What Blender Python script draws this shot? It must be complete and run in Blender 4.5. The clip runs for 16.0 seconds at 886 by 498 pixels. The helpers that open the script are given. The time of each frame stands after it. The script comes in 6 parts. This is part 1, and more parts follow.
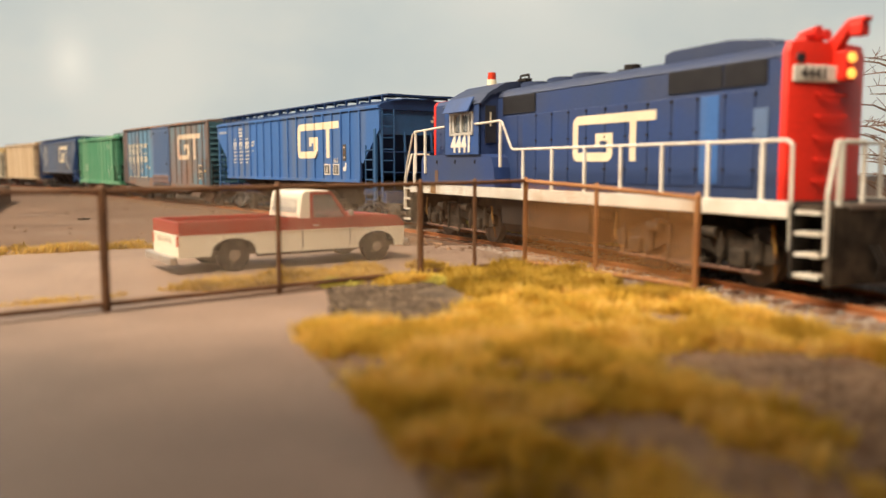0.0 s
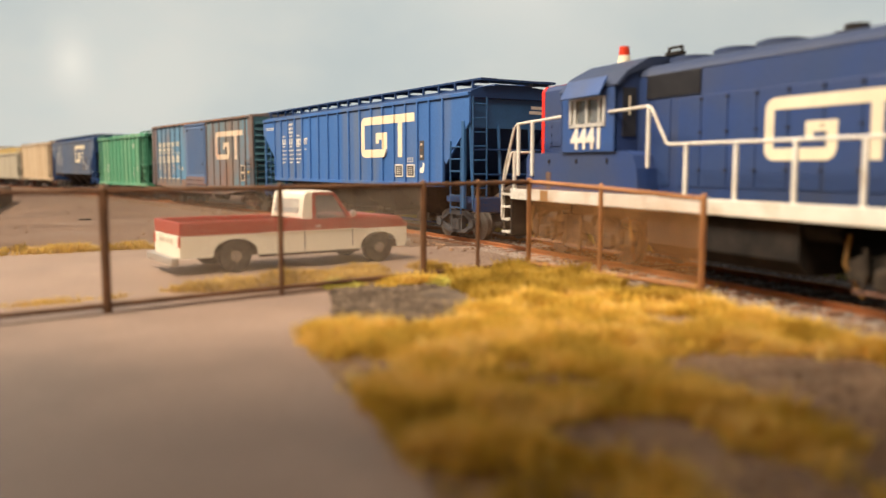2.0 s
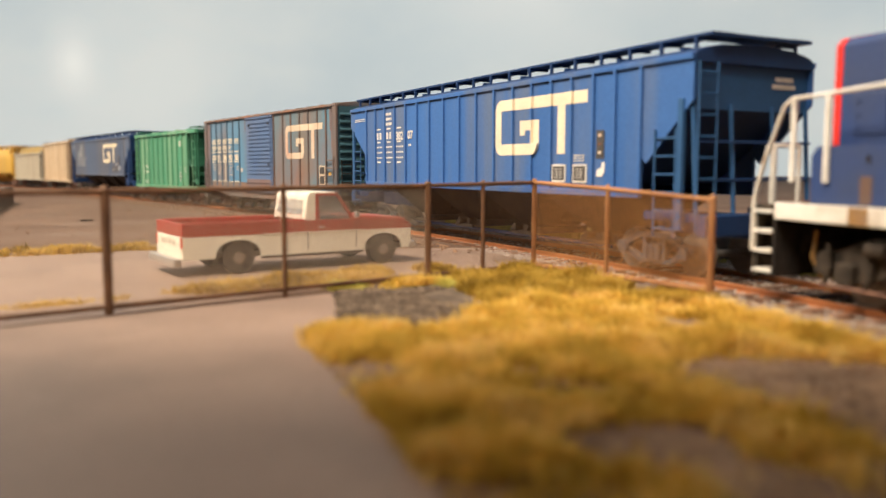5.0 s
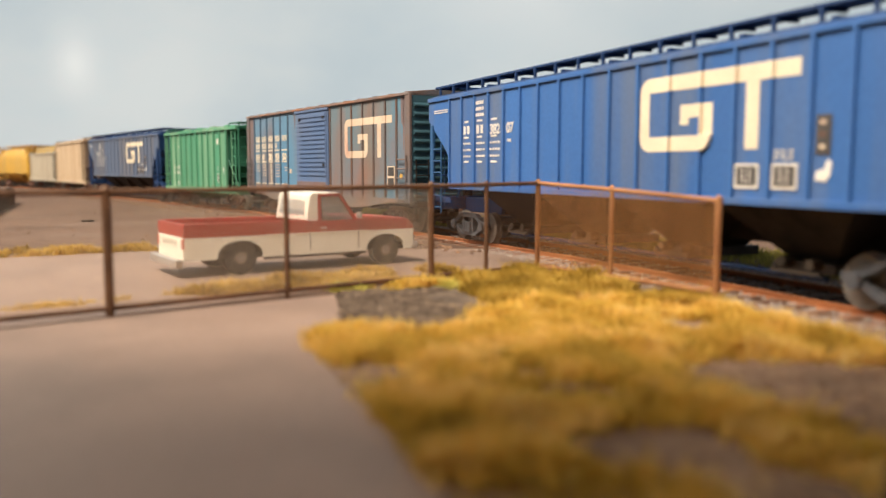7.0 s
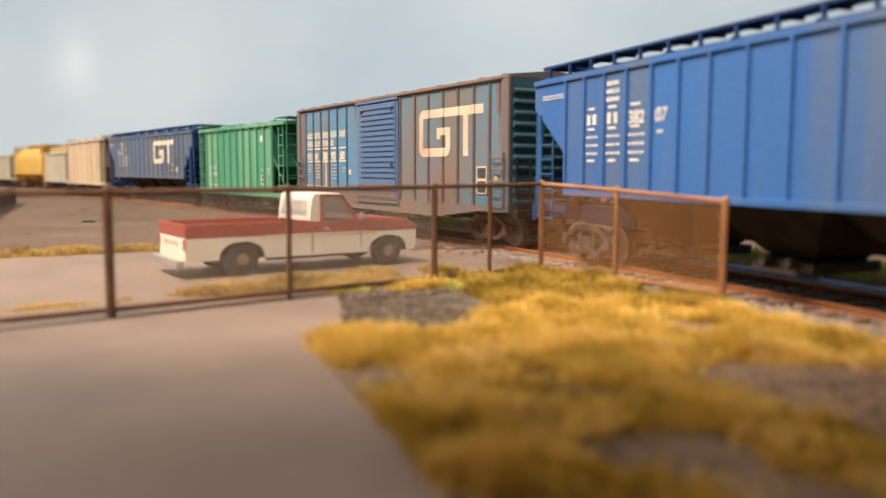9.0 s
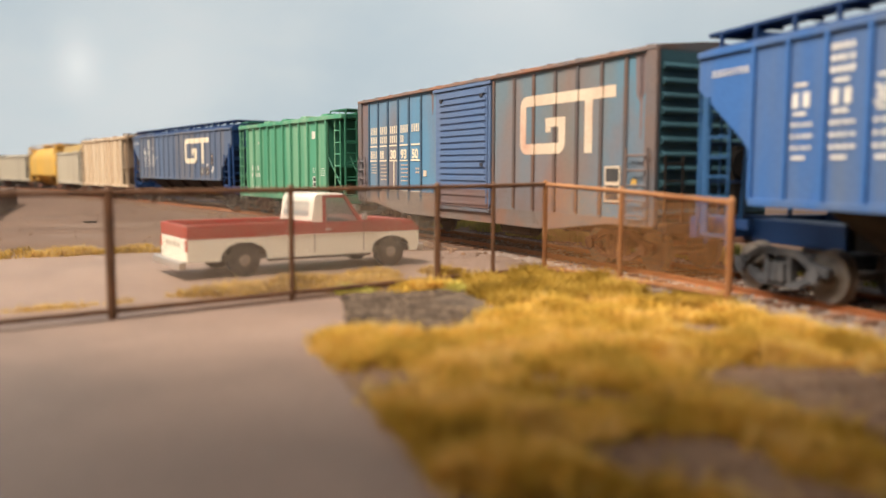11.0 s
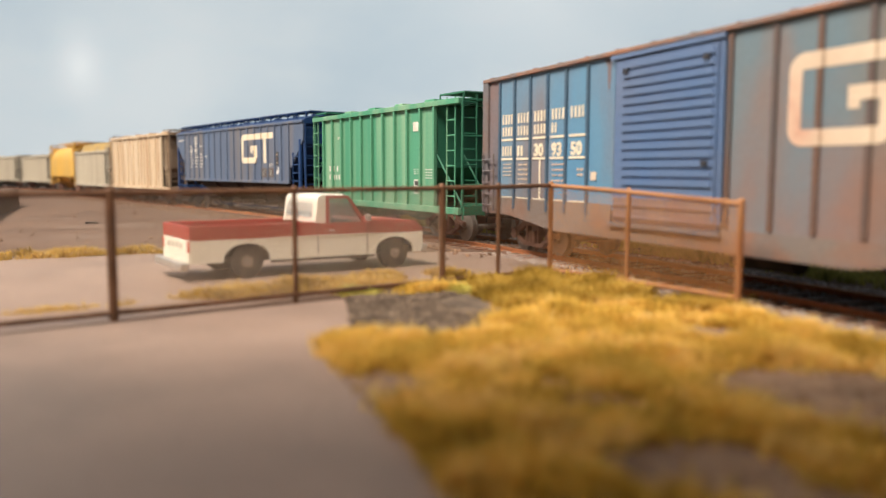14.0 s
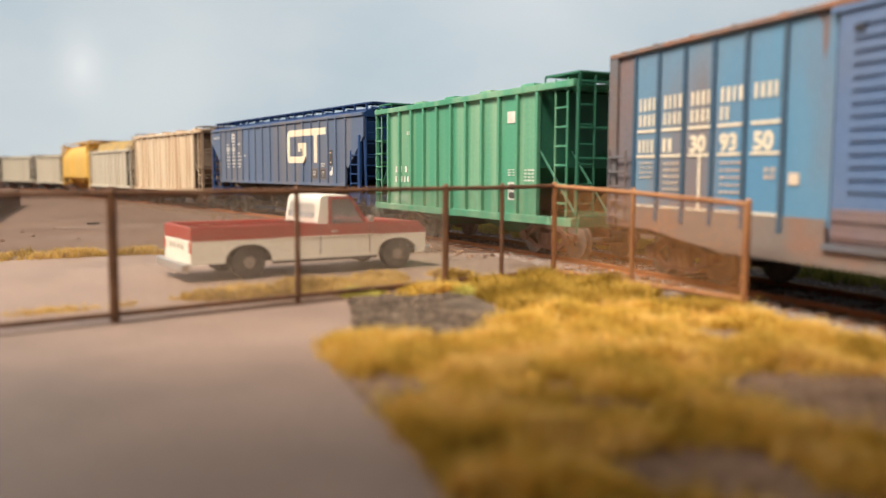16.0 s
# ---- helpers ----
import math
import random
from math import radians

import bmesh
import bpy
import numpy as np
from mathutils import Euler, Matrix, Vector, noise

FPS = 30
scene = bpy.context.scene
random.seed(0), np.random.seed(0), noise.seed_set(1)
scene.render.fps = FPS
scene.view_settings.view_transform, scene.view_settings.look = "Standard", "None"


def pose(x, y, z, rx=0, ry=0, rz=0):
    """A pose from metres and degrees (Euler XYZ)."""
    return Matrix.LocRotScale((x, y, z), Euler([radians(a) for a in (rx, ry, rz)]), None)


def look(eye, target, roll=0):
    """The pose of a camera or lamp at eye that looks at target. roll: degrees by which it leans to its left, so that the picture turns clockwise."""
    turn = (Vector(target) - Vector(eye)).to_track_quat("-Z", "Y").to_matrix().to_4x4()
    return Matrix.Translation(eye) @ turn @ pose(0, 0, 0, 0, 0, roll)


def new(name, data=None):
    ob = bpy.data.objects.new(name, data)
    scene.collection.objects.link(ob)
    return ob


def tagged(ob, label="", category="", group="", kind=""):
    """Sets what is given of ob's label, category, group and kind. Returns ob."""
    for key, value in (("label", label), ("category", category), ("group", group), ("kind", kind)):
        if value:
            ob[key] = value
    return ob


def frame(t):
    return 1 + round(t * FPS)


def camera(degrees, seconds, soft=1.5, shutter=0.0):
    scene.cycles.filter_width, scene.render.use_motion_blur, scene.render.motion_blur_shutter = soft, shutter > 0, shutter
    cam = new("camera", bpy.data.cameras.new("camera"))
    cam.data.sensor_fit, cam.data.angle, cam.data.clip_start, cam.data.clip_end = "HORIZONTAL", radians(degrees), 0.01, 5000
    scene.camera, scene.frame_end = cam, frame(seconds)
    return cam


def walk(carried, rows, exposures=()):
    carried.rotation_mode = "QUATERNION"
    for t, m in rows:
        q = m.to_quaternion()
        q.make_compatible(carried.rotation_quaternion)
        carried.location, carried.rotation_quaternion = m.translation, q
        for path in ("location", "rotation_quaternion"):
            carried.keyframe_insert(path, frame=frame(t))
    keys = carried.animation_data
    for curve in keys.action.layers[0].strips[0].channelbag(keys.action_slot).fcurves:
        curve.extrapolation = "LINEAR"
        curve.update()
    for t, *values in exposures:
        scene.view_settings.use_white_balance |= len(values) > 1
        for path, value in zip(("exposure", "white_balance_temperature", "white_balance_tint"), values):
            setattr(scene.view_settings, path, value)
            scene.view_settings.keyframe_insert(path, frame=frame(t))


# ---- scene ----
# The place is a model railway at 1:87. Shapes below are written in full-size metres and scaled by K.
K = 1 / 87.1

# ---- camera ----
cam = camera(57.3, 16.0, soft=1.4, shutter=0.4)
cam.data.dof.use_dof = True
cam.data.dof.focus_distance = 26.0 * K
cam.data.dof.aperture_fstop = 16.5


def eye_pose(t):
    """The slow creep of the camera: eye, tilt and turn run evenly from start to end."""
    w = t / 16.0
    a = (0.1799, -0.4537, 2.1388, 0.1024, -0.0004, -0.0050)
    b = (-0.1629, 0.4037, 2.0829, 0.0946, 0.0042, 0.0053)
    x, y, z, down, roll, yaw = [p + (q - p) * w for p, q in zip(a, b)]
    eye = Vector((x, y, z)) * K
    way = Vector((-math.sin(yaw) * math.cos(down), math.cos(yaw) * math.cos(down), -math.sin(down)))
    return look(eye, eye + way, math.degrees(roll))


walk(cam, [(t, eye_pose(t)) for t in range(17)],
     exposures=[(0, 0.0, 7450, 10), (1, 0.0, 7180, 10), (2, 0.0, 7120, 10), (4, 0.0, 7000, 10), (8, 0.0, 6550, 10), (12, 0.0, 6400, 10), (16, 0.0, 6300, 10)])

# ---- light ----
world = bpy.data.worlds.new("room_light")
scene.world = world
world.use_nodes = True
world.node_tree.nodes["Background"].inputs[0].default_value = (0.80, 0.88, 1.0, 1)
world.node_tree.nodes["Background"].inputs[1].default_value = 0.24


def area_lamp(name, eye, target, size_x, size_y, watts, colour):
    data = bpy.data.lights.new(name, "AREA")
    data.shape, data.size, data.size_y = "RECTANGLE", size_x * K, size_y * K
    data.energy, data.color = watts, colour
    ob = new(name, data)
    ob.matrix_world = look(Vector(eye) * K, Vector(target) * K)
    return ob


area_lamp("layout_light", (-30, -12, 62), (-2, 24, 0), 60, 22, 16.5, (1.0, 0.88, 0.75))
area_lamp("layout_light", (-70, 50, 70), (-30, 70, 0), 46, 14, 12.0, (1.0, 0.89, 0.77))

# ---- materials ----
MATS = {}


def surf(name, a, b, rough=0.6, metal=0.0, scale=0.8, fine=14.0, bump=0.25, stretch=(1, 1, 1), c=None, c_at=0.62,
         c_scale=0.5, c_stretch=(1, 1, 1), c_soft=0.1, vary=0.0, island=False, spec=0.4, grain=0.2, lo=0.35, hi=0.65):
    """Two colours mixed by a broad noise, broken by a fine one, with fine relief; c is a third colour in stains."""
    if name in MATS:
        return MATS[name]
    m = bpy.data.materials.new(name)
    m.use_nodes = True
    n, l = m.node_tree.nodes, m.node_tree.links
    p = n["Principled BSDF"]
    p.inputs["Roughness"].default_value, p.inputs["Metallic"].default_value = rough, metal
    p.inputs["Specular IOR Level"].default_value = spec
    co = n.new("ShaderNodeTexCoord")

    def noise_at(freq, st, detail=4.0):
        mp = n.new("ShaderNodeMapping")
        mp.inputs["Scale"].default_value = [q / K for q in st]
        l.new(co.outputs["Object"], mp.inputs["Vector"])
        t = n.new("ShaderNodeTexNoise")
        t.inputs["Scale"].default_value, t.inputs["Detail"].default_value = freq, detail
        l.new(mp.outputs[0], t.inputs["Vector"])
        return t.outputs["Fac"]

    def ramp(src, lo, hi):
        r = n.new("ShaderNodeMapRange")
        r.inputs["From Min"].default_value, r.inputs["From Max"].default_value = lo, hi
        l.new(src, r.inputs["Value"])
        return r.outputs[0]

    def mix(f, x, y, mode="MIX"):
        q = n.new("ShaderNodeMix")
        q.data_type, q.blend_type = "RGBA", mode
        for sock, v in ((q.inputs[0], f), (q.inputs[6], x), (q.inputs[7], y)):
            if isinstance(v, (float, int)):
                sock.default_value = v
            elif isinstance(v, tuple):
                sock.default_value = (*v, 1)
            else:
                l.new(v, sock)
        return q.outputs[2]

    col = mix(ramp(noise_at(scale, stretch), lo, hi), a, b)
    if c:
        col = mix(ramp(noise_at(c_scale, c_stretch, 6.0), c_at - c_soft, c_at + c_soft), col, c)
    f = noise_at(fine, (1, 1, 1), 3.0)
    col = mix(grain, col, mix(ramp(f, 0.3, 0.7), (0.55, 0.55, 0.55), (1.3, 1.3, 1.3)), "MULTIPLY")
    if vary or island:
        if island:
            src = n.new("ShaderNodeNewGeometry").outputs["Random Per Island"]
        else:
            src = n.new("ShaderNodeObjectInfo").outputs["Random"]
        col = mix(1.0, col, mix(src, (1 - vary,) * 3, (1 + vary,) * 3), "MULTIPLY")
    l.new(col, p.inputs["Base Color"])
    bp = n.new("ShaderNodeBump")
    bp.inputs["Strength"].default_value, bp.inputs["Distance"].default_value = bump, 0.05 * K
    l.new(f, bp.inputs["Height"])
    l.new(bp.outputs[0], p.inputs["Normal"])
    MATS[name] = m
    return m


def glow(name, colour, strength):
    m = bpy.data.materials.new(name)
    m.use_nodes = True
    p = m.node_tree.nodes["Principled BSDF"]
    p.inputs["Base Color"].default_value = (*colour, 1)
    p.inputs["Emission Color"].default_value = (*colour, 1)
    p.inputs["Emission Strength"].default_value = strength
    return m


def glass(name, colour=(0.8, 0.85, 0.85), rough=0.05):
    m = bpy.data.materials.new(name)
    m.use_nodes = True
    p = m.node_tree.nodes["Principled BSDF"]
    p.inputs["Base Color"].default_value = (*colour, 1)
    p.inputs["Roughness"].default_value = rough
    p.inputs["Transmission Weight"].default_value = 0.85
    p.inputs["IOR"].default_value = 1.2
    return m


def blades(name, stops, rough=0.8):
    """Dry grass: each blade its own tone, picked from the stops."""
    m = bpy.data.materials.new(name)
    m.use_nodes = True
    n, l = m.node_tree.nodes, m.node_tree.links
    p = n["Principled BSDF"]
    p.inputs["Roughness"].default_value = rough
    p.inputs["Specular IOR Level"].default_value = 0.15
    g = n.new("ShaderNodeNewGeometry")
    co = n.new("ShaderNodeTexCoord")
    t = n.new("ShaderNodeTexNoise")
    t.inputs["Scale"].default_value = 0.85 / K
    l.new(co.outputs["Object"], t.inputs["Vector"])
    ad = n.new("ShaderNodeMath")
    ad.operation = "MULTIPLY_ADD"
    ad.inputs[1].default_value, ad.inputs[2].default_value = 0.45, 0.0
    l.new(g.outputs["Random Per Island"], ad.inputs[0])
    mr = n.new("ShaderNodeMapRange")
    mr.inputs["From Min"].default_value, mr.inputs["From Max"].default_value = 0.36, 0.62
    mr.inputs["To Max"].default_value = 0.6
    l.new(t.outputs["Fac"], mr.inputs["Value"])
    sm = n.new("ShaderNodeMath")
    l.new(ad.outputs[0], sm.inputs[0])
    l.new(mr.outputs[0], sm.inputs[1])
    r = n.new("ShaderNodeValToRGB")
    for i, (at, colour) in enumerate(stops):
        e = r.color_ramp.elements[i] if i < 2 else r.color_ramp.elements.new(at)
        e.position, e.color = at, (*colour, 1)
    l.new(sm.outputs[0], r.inputs["Fac"])
    l.new(r.outputs["Color"], p.inputs["Base Color"])
    tr, ms = n.new("ShaderNodeBsdfTranslucent"), n.new("ShaderNodeMixShader")
    ms.inputs[0].default_value = 0.48
    l.new(r.outputs["Color"], tr.inputs["Color"])
    l.new(p.outputs[0], ms.inputs[1])
    l.new(tr.outputs[0], ms.inputs[2])
    l.new(ms.outputs[0], n["Material Output"].inputs["Surface"])
    return m


CONCRETE = surf("worn_concrete", (0.252, 0.167, 0.121), (0.308, 0.209, 0.154), 0.55, scale=0.35, fine=9, bump=0.12, c=(0.190, 0.130, 0.098), c_at=0.60, c_scale=0.3, spec=0.5)
DIRT = surf("packed_dirt", (0.110, 0.063, 0.040), (0.155, 0.092, 0.060), 0.95, scale=0.25, fine=7, bump=0.6, c=(0.19, 0.13, 0.095), c_at=0.64, c_scale=0.12, c_stretch=(1, 2.5, 1))
GRAVEL = surf("dark_gravel", (0.070, 0.048, 0.032), (0.175, 0.125, 0.085), 0.95, scale=3.0, fine=11, bump=1.0, vary=0.35, island=True)
BALLAST = surf("grey_ballast", (0.26, 0.210, 0.175), (0.45, 0.38, 0.325), 0.95, scale=3.0, fine=20, bump=0.6, vary=0.35, island=True)
RUST = surf("rusty_steel", (0.34, 0.155, 0.055), (0.23, 0.09, 0.032), 0.75, 0.1, scale=2.0, fine=18, bump=0.3, c=(0.40, 0.19, 0.08), c_at=0.58)
RAILRUST = surf("rusty_rail", (0.52, 0.20, 0.075), (0.42, 0.15, 0.055), 0.7, 0.0, scale=1.0, fine=18, bump=0.3)
POSTRUST = surf("rusty_post", (0.125, 0.062, 0.032), (0.19, 0.092, 0.045), 0.7, 0.1, scale=2.0, fine=18, bump=0.3)
RUSTWIRE = surf("orange_rust_wire", (0.50, 0.235, 0.080), (0.40, 0.180, 0.058), 0.7, 0.1, scale=1.0, fine=10, bump=0.1)
WIRE = surf("rusty_wire", (0.50, 0.40, 0.29), (0.60, 0.49, 0.37), 0.6, 0.1, scale=1.0, fine=10, bump=0.1)
TIE = surf("tie_wood", (0.15, 0.07, 0.04), (0.24, 0.12, 0.07), 0.9, scale=2.0, fine=14, bump=0.6, stretch=(1, 6, 6), vary=0.3)
BLUE = surf("hopper_blue", (0.042, 0.140, 0.385), (0.036, 0.118, 0.33), 0.5, scale=0.4, fine=16, bump=0.06, stretch=(1, 1, 0.2), c=(0.115, 0.150, 0.215), c_at=0.59, c_scale=0.8, c_stretch=(1.2, 1, 0.12), c_soft=0.14)
BLUE2 = surf("faded_hopper_blue", (0.104, 0.146, 0.226), (0.090, 0.118, 0.178), 0.55, scale=0.4, fine=16, bump=0.06, stretch=(1, 1, 0.2), c=(0.17, 0.155, 0.15), c_at=0.56, c_scale=0.8, c_stretch=(1.2, 1, 0.12), c_soft=0.14)
# hopper blue darkened for shade in the ends; also on roofs and boards
DEEPSHADE = surf("deep_shade_blue", (0.012, 0.045, 0.14), (0.010, 0.035, 0.11), 0.5, scale=0.7, fine=16, bump=0.06)
LOCOBLUE = surf("engine_blue", (0.020, 0.051, 0.178), (0.029, 0.055, 0.142), 0.45, scale=0.5, fine=16, bump=0.05, stretch=(1, 1, 0.4), c=(0.050, 0.062, 0.105), c_at=0.56, c_scale=0.5, c_soft=0.16)
# hood blue made greyer; the roof's light reflection is put into the colour
LOCOTOP = surf("engine_roof_sheen", (0.026, 0.044, 0.105), (0.040, 0.054, 0.098), 0.5, scale=0.6, fine=16, bump=0.05)
CABBLUE = surf("cab_blue", (0.024, 0.080, 0.265), (0.026, 0.070, 0.220), 0.45, scale=0.5, fine=16, bump=0.05, stretch=(1, 1, 0.4), c=(0.045, 0.070, 0.150), c_at=0.6, c_scale=0.6, c_soft=0.16)
# hopper blue darkened less, for shade on end sheets, posts and ladders
ENDSHADE = surf("hopper_end_shade_blue", (0.026, 0.098, 0.235), (0.022, 0.078, 0.185), 0.5, scale=0.6, fine=16, bump=0.06)
GEARDUST = surf("dusty_running_gear", (0.022, 0.018, 0.014), (0.075, 0.057, 0.042), 0.8, scale=3.0, fine=16, bump=0.25, spec=0.15)
SLATE = surf("slate_cast_steel", (0.055, 0.058, 0.066), (0.105, 0.104, 0.108), 0.7, 0.0, scale=2.5, fine=16, bump=0.25, spec=0.3)
OCHRE = surf("ochre_rust_streak", (0.36, 0.185, 0.045), (0.27, 0.145, 0.045), 0.8, scale=2.0, fine=16, bump=0.1, c=(0.10, 0.10, 0.13), c_at=0.6, c_scale=1.5)
MUSTARD = surf("mustard_roof", (0.46, 0.30, 0.075), (0.36, 0.24, 0.085), 0.7, scale=0.6, fine=14, bump=0.08, c=(0.26, 0.19, 0.11), c_at=0.6, c_scale=0.9)
# rusty wire darkened to put the shade on two bays into its colour
MESHSHADE = surf("shaded_rust_wire", (0.15, 0.080, 0.036), (0.11, 0.056, 0.025), 0.7, 0.1, scale=1.0, fine=10, bump=0.1)
RED = surf("bright_red", (0.80, 0.035, 0.02), (0.70, 0.03, 0.018), 0.42, scale=0.6, fine=16, bump=0.04)
CREAM = surf("cream_lettering", (0.78, 0.68, 0.50), (0.70, 0.60, 0.44), 0.6, scale=1.2, fine=20, bump=0.04)
STAINEDCREAM = surf("rust_stained_lettering", (0.66, 0.54, 0.40), (0.56, 0.43, 0.31), 0.65, scale=0.5, fine=16, bump=0.05, c=(0.50, 0.25, 0.17), c_at=0.62, c_scale=0.6, c_soft=0.12)
WHITE = surf("white_paint", (0.76, 0.73, 0.66), (0.66, 0.62, 0.54), 0.5, scale=1.5, fine=18, bump=0.04, c=(0.45, 0.35, 0.25), c_at=0.66, c_scale=1.2, c_soft=0.12)
BLACK = surf("black_underframe", (0.015, 0.013, 0.012), (0.032, 0.026, 0.022), 0.75, scale=2.0, fine=16, bump=0.2, spec=0.15)
FRAMEGREY = surf("grimy_cast_steel", (0.030, 0.025, 0.022), (0.060, 0.048, 0.040), 0.6, 0.2, scale=2.5, fine=16, bump=0.25)
FRAMERUST = surf("rust_brown_cast_steel", (0.125, 0.063, 0.044), (0.21, 0.108, 0.072), 0.75, 0.0, scale=2.5, fine=16, bump=0.25)
WHEELSTEEL = surf("worn_wheel_steel", (0.16, 0.14, 0.12), (0.26, 0.23, 0.20), 0.45, 0.25, scale=2.5, fine=16, bump=0.1)
GRILLE = surf("dark_grille", (0.022, 0.022, 0.028), (0.035, 0.035, 0.04), 0.6, scale=3.0, fine=16, bump=0.2)
BOXBLUE = surf("weathered_boxcar_blue", (0.085, 0.215, 0.345), (0.120, 0.235, 0.325), 0.65, scale=0.35, fine=14, grain=0.12, bump=0.03, stretch=(1, 1, 0.5), c=(0.20, 0.125, 0.09), c_at=0.57, c_scale=0.42, c_stretch=(1, 1, 0.35), c_soft=0.14)
BOXGREY = surf("rust_stained_boxcar_blue", (0.085, 0.200, 0.275), (0.165, 0.155, 0.135), 0.7, scale=0.28, fine=14, grain=0.12, bump=0.03, stretch=(1, 1, 0.25), c=(0.25, 0.110, 0.062), c_at=0.645, c_scale=0.35, c_stretch=(1, 1, 0.6), c_soft=0.13, lo=0.48, hi=0.74)
DOORBLUE = surf("boxcar_door_blue", (0.085, 0.150, 0.285), (0.112, 0.155, 0.250), 0.6, scale=0.5, fine=14, bump=0.08)
BOXRUST = surf("boxcar_rust", (0.165, 0.110, 0.088), (0.115, 0.125, 0.140), 0.8, scale=0.8, fine=14, bump=0.2, c=(0.12, 0.12, 0.15), c_at=0.6)
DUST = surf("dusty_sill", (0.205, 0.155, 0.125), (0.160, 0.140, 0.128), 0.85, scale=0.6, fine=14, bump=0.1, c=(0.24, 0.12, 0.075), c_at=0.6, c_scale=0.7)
DOORRUST = surf("rusty_door_foot", (0.190, 0.120, 0.100), (0.150, 0.115, 0.120), 0.8, scale=0.9, fine=14, bump=0.15, c=(0.21, 0.085, 0.05), c_at=0.62)
EAVERUST = surf("rusty_eave", (0.25, 0.135, 0.085), (0.150, 0.130, 0.125), 0.8, scale=1.4, fine=14, bump=0.2, c=(0.33, 0.13, 0.055), c_at=0.62, c_scale=1.2)
CORNERRUST = surf("mauve_rusty_panel", (0.200, 0.130, 0.115), (0.140, 0.125, 0.135), 0.75, scale=0.7, fine=14, bump=0.08, stretch=(1, 1, 0.3), c=(0.21, 0.10, 0.07), c_at=0.6)
# boxcar blue darkened so the ribs carry their shadow lines as colour
RIBBLUE = surf("shadow_rib_blue", (0.035, 0.080, 0.135), (0.05, 0.085, 0.12), 0.65, scale=0.6, fine=14, bump=0.05)
# brown of the shadow-dark ribs, used again for a rust run and seams
RIBBROWN = surf("shadow_rib_rust_brown", (0.085, 0.075, 0.075), (0.14, 0.075, 0.05), 0.7, scale=0.5, fine=14, bump=0.05)
TEAL = surf("boxcar_end_teal", (0.035, 0.095, 0.12), (0.05, 0.11, 0.13), 0.6, scale=1.0, fine=14, bump=0.1)
GREEN = surf("hopper_green", (0.058, 0.250, 0.140), (0.080, 0.290, 0.170), 0.55, scale=0.5, fine=14, bump=0.06, stretch=(1, 1, 0.3), c=(0.27, 0.40, 0.25), c_at=0.58, c_scale=0.9, c_stretch=(1.3, 1, 0.06), c_soft=0.14)
# hopper green darkened to put shade into ends, slope sheets and bays
SHADEGREEN = surf("hopper_shade_green", (0.025, 0.13, 0.075), (0.03, 0.15, 0.085), 0.55, scale=0.5, fine=14, bump=0.06)
TAN = surf("stained_tan", (0.66, 0.54, 0.38), (0.58, 0.43, 0.27), 0.7, scale=0.9, fine=14, bump=0.08, stretch=(1, 1, 0.1), c=(0.40, 0.25, 0.14), c_at=0.55, c_scale=1.3, c_stretch=(1.4, 1, 0.08), c_soft=0.08)
PALE = surf("stained_pale_grey", (0.58, 0.52, 0.40), (0.49, 0.43, 0.33), 0.7, scale=0.9, fine=14, bump=0.08, stretch=(1, 1, 0.12), c=(0.36, 0.29, 0.21), c_at=0.57, c_scale=1.2, c_stretch=(1.2, 1, 0.1), c_soft=0.12)
YELLOW = surf("hopper_yellow", (0.75, 0.43, 0.06), (0.66, 0.38, 0.06), 0.55, scale=0.6, fine=14, bump=0.06, c=(0.55, 0.36, 0.12), c_at=0.6, c_scale=1.0, c_stretch=(1.2, 1, 0.15), c_soft=0.15)
NAVY = surf("tank_navy", (0.03, 0.05, 0.12), (0.04, 0.06, 0.12), 0.5, scale=0.6, fine=14, bump=0.06)
TRUCKCREAM = surf("pickup_cream", (0.90, 0.85, 0.71), (0.87, 0.81, 0.66), 0.4, scale=0.7, fine=18, bump=0.03, c=(0.66, 0.56, 0.42), c_at=0.74, c_scale=1.0)
TRUCKRED = surf("pickup_red", (0.40, 0.045, 0.03), (0.35, 0.045, 0.03), 0.4, scale=0.7, fine=18, bump=0.03, c=(0.30, 0.08, 0.06), c_at=0.66)
RUBBER = surf("tyre_rubber", (0.020, 0.018, 0.016), (0.035, 0.030, 0.026), 0.85, scale=3.0, fine=20, bump=0.2)
CHROME = surf("dull_chrome", (0.55, 0.51, 0.46), (0.62, 0.58, 0.53), 0.35, 0.7, scale=3.0, fine=20, bump=0.05)
SILVER = surf("silver_paint", (0.50, 0.48, 0.44), (0.60, 0.57, 0.52), 0.4, 0.2, scale=3.0, fine=20, bump=0.05)
HUB = surf("dull_hub", (0.20, 0.165, 0.13), (0.30, 0.25, 0.20), 0.5, 0.2, scale=3.0, fine=20, bump=0.05)
RUBBLE = surf("brown_rubble", (0.15, 0.085, 0.05), (0.30, 0.18, 0.11), 0.95, scale=2.0, fine=16, bump=0.5, vary=0.4, island=True)
BARK = surf("dry_twig", (0.16, 0.09, 0.06), (0.24, 0.14, 0.09), 0.9, scale=3.0, fine=20, bump=0.4)
SOIL = surf("brown_soil", (0.20, 0.120, 0.068), (0.265, 0.165, 0.098), 0.95, scale=0.6, fine=8, bump=0.8, c=(0.12, 0.075, 0.045), c_at=0.6, c_scale=0.9)
MOUND = surf("dark_earth", (0.060, 0.035, 0.022), (0.095, 0.056, 0.035), 0.95, scale=0.3, fine=5, bump=0.9)
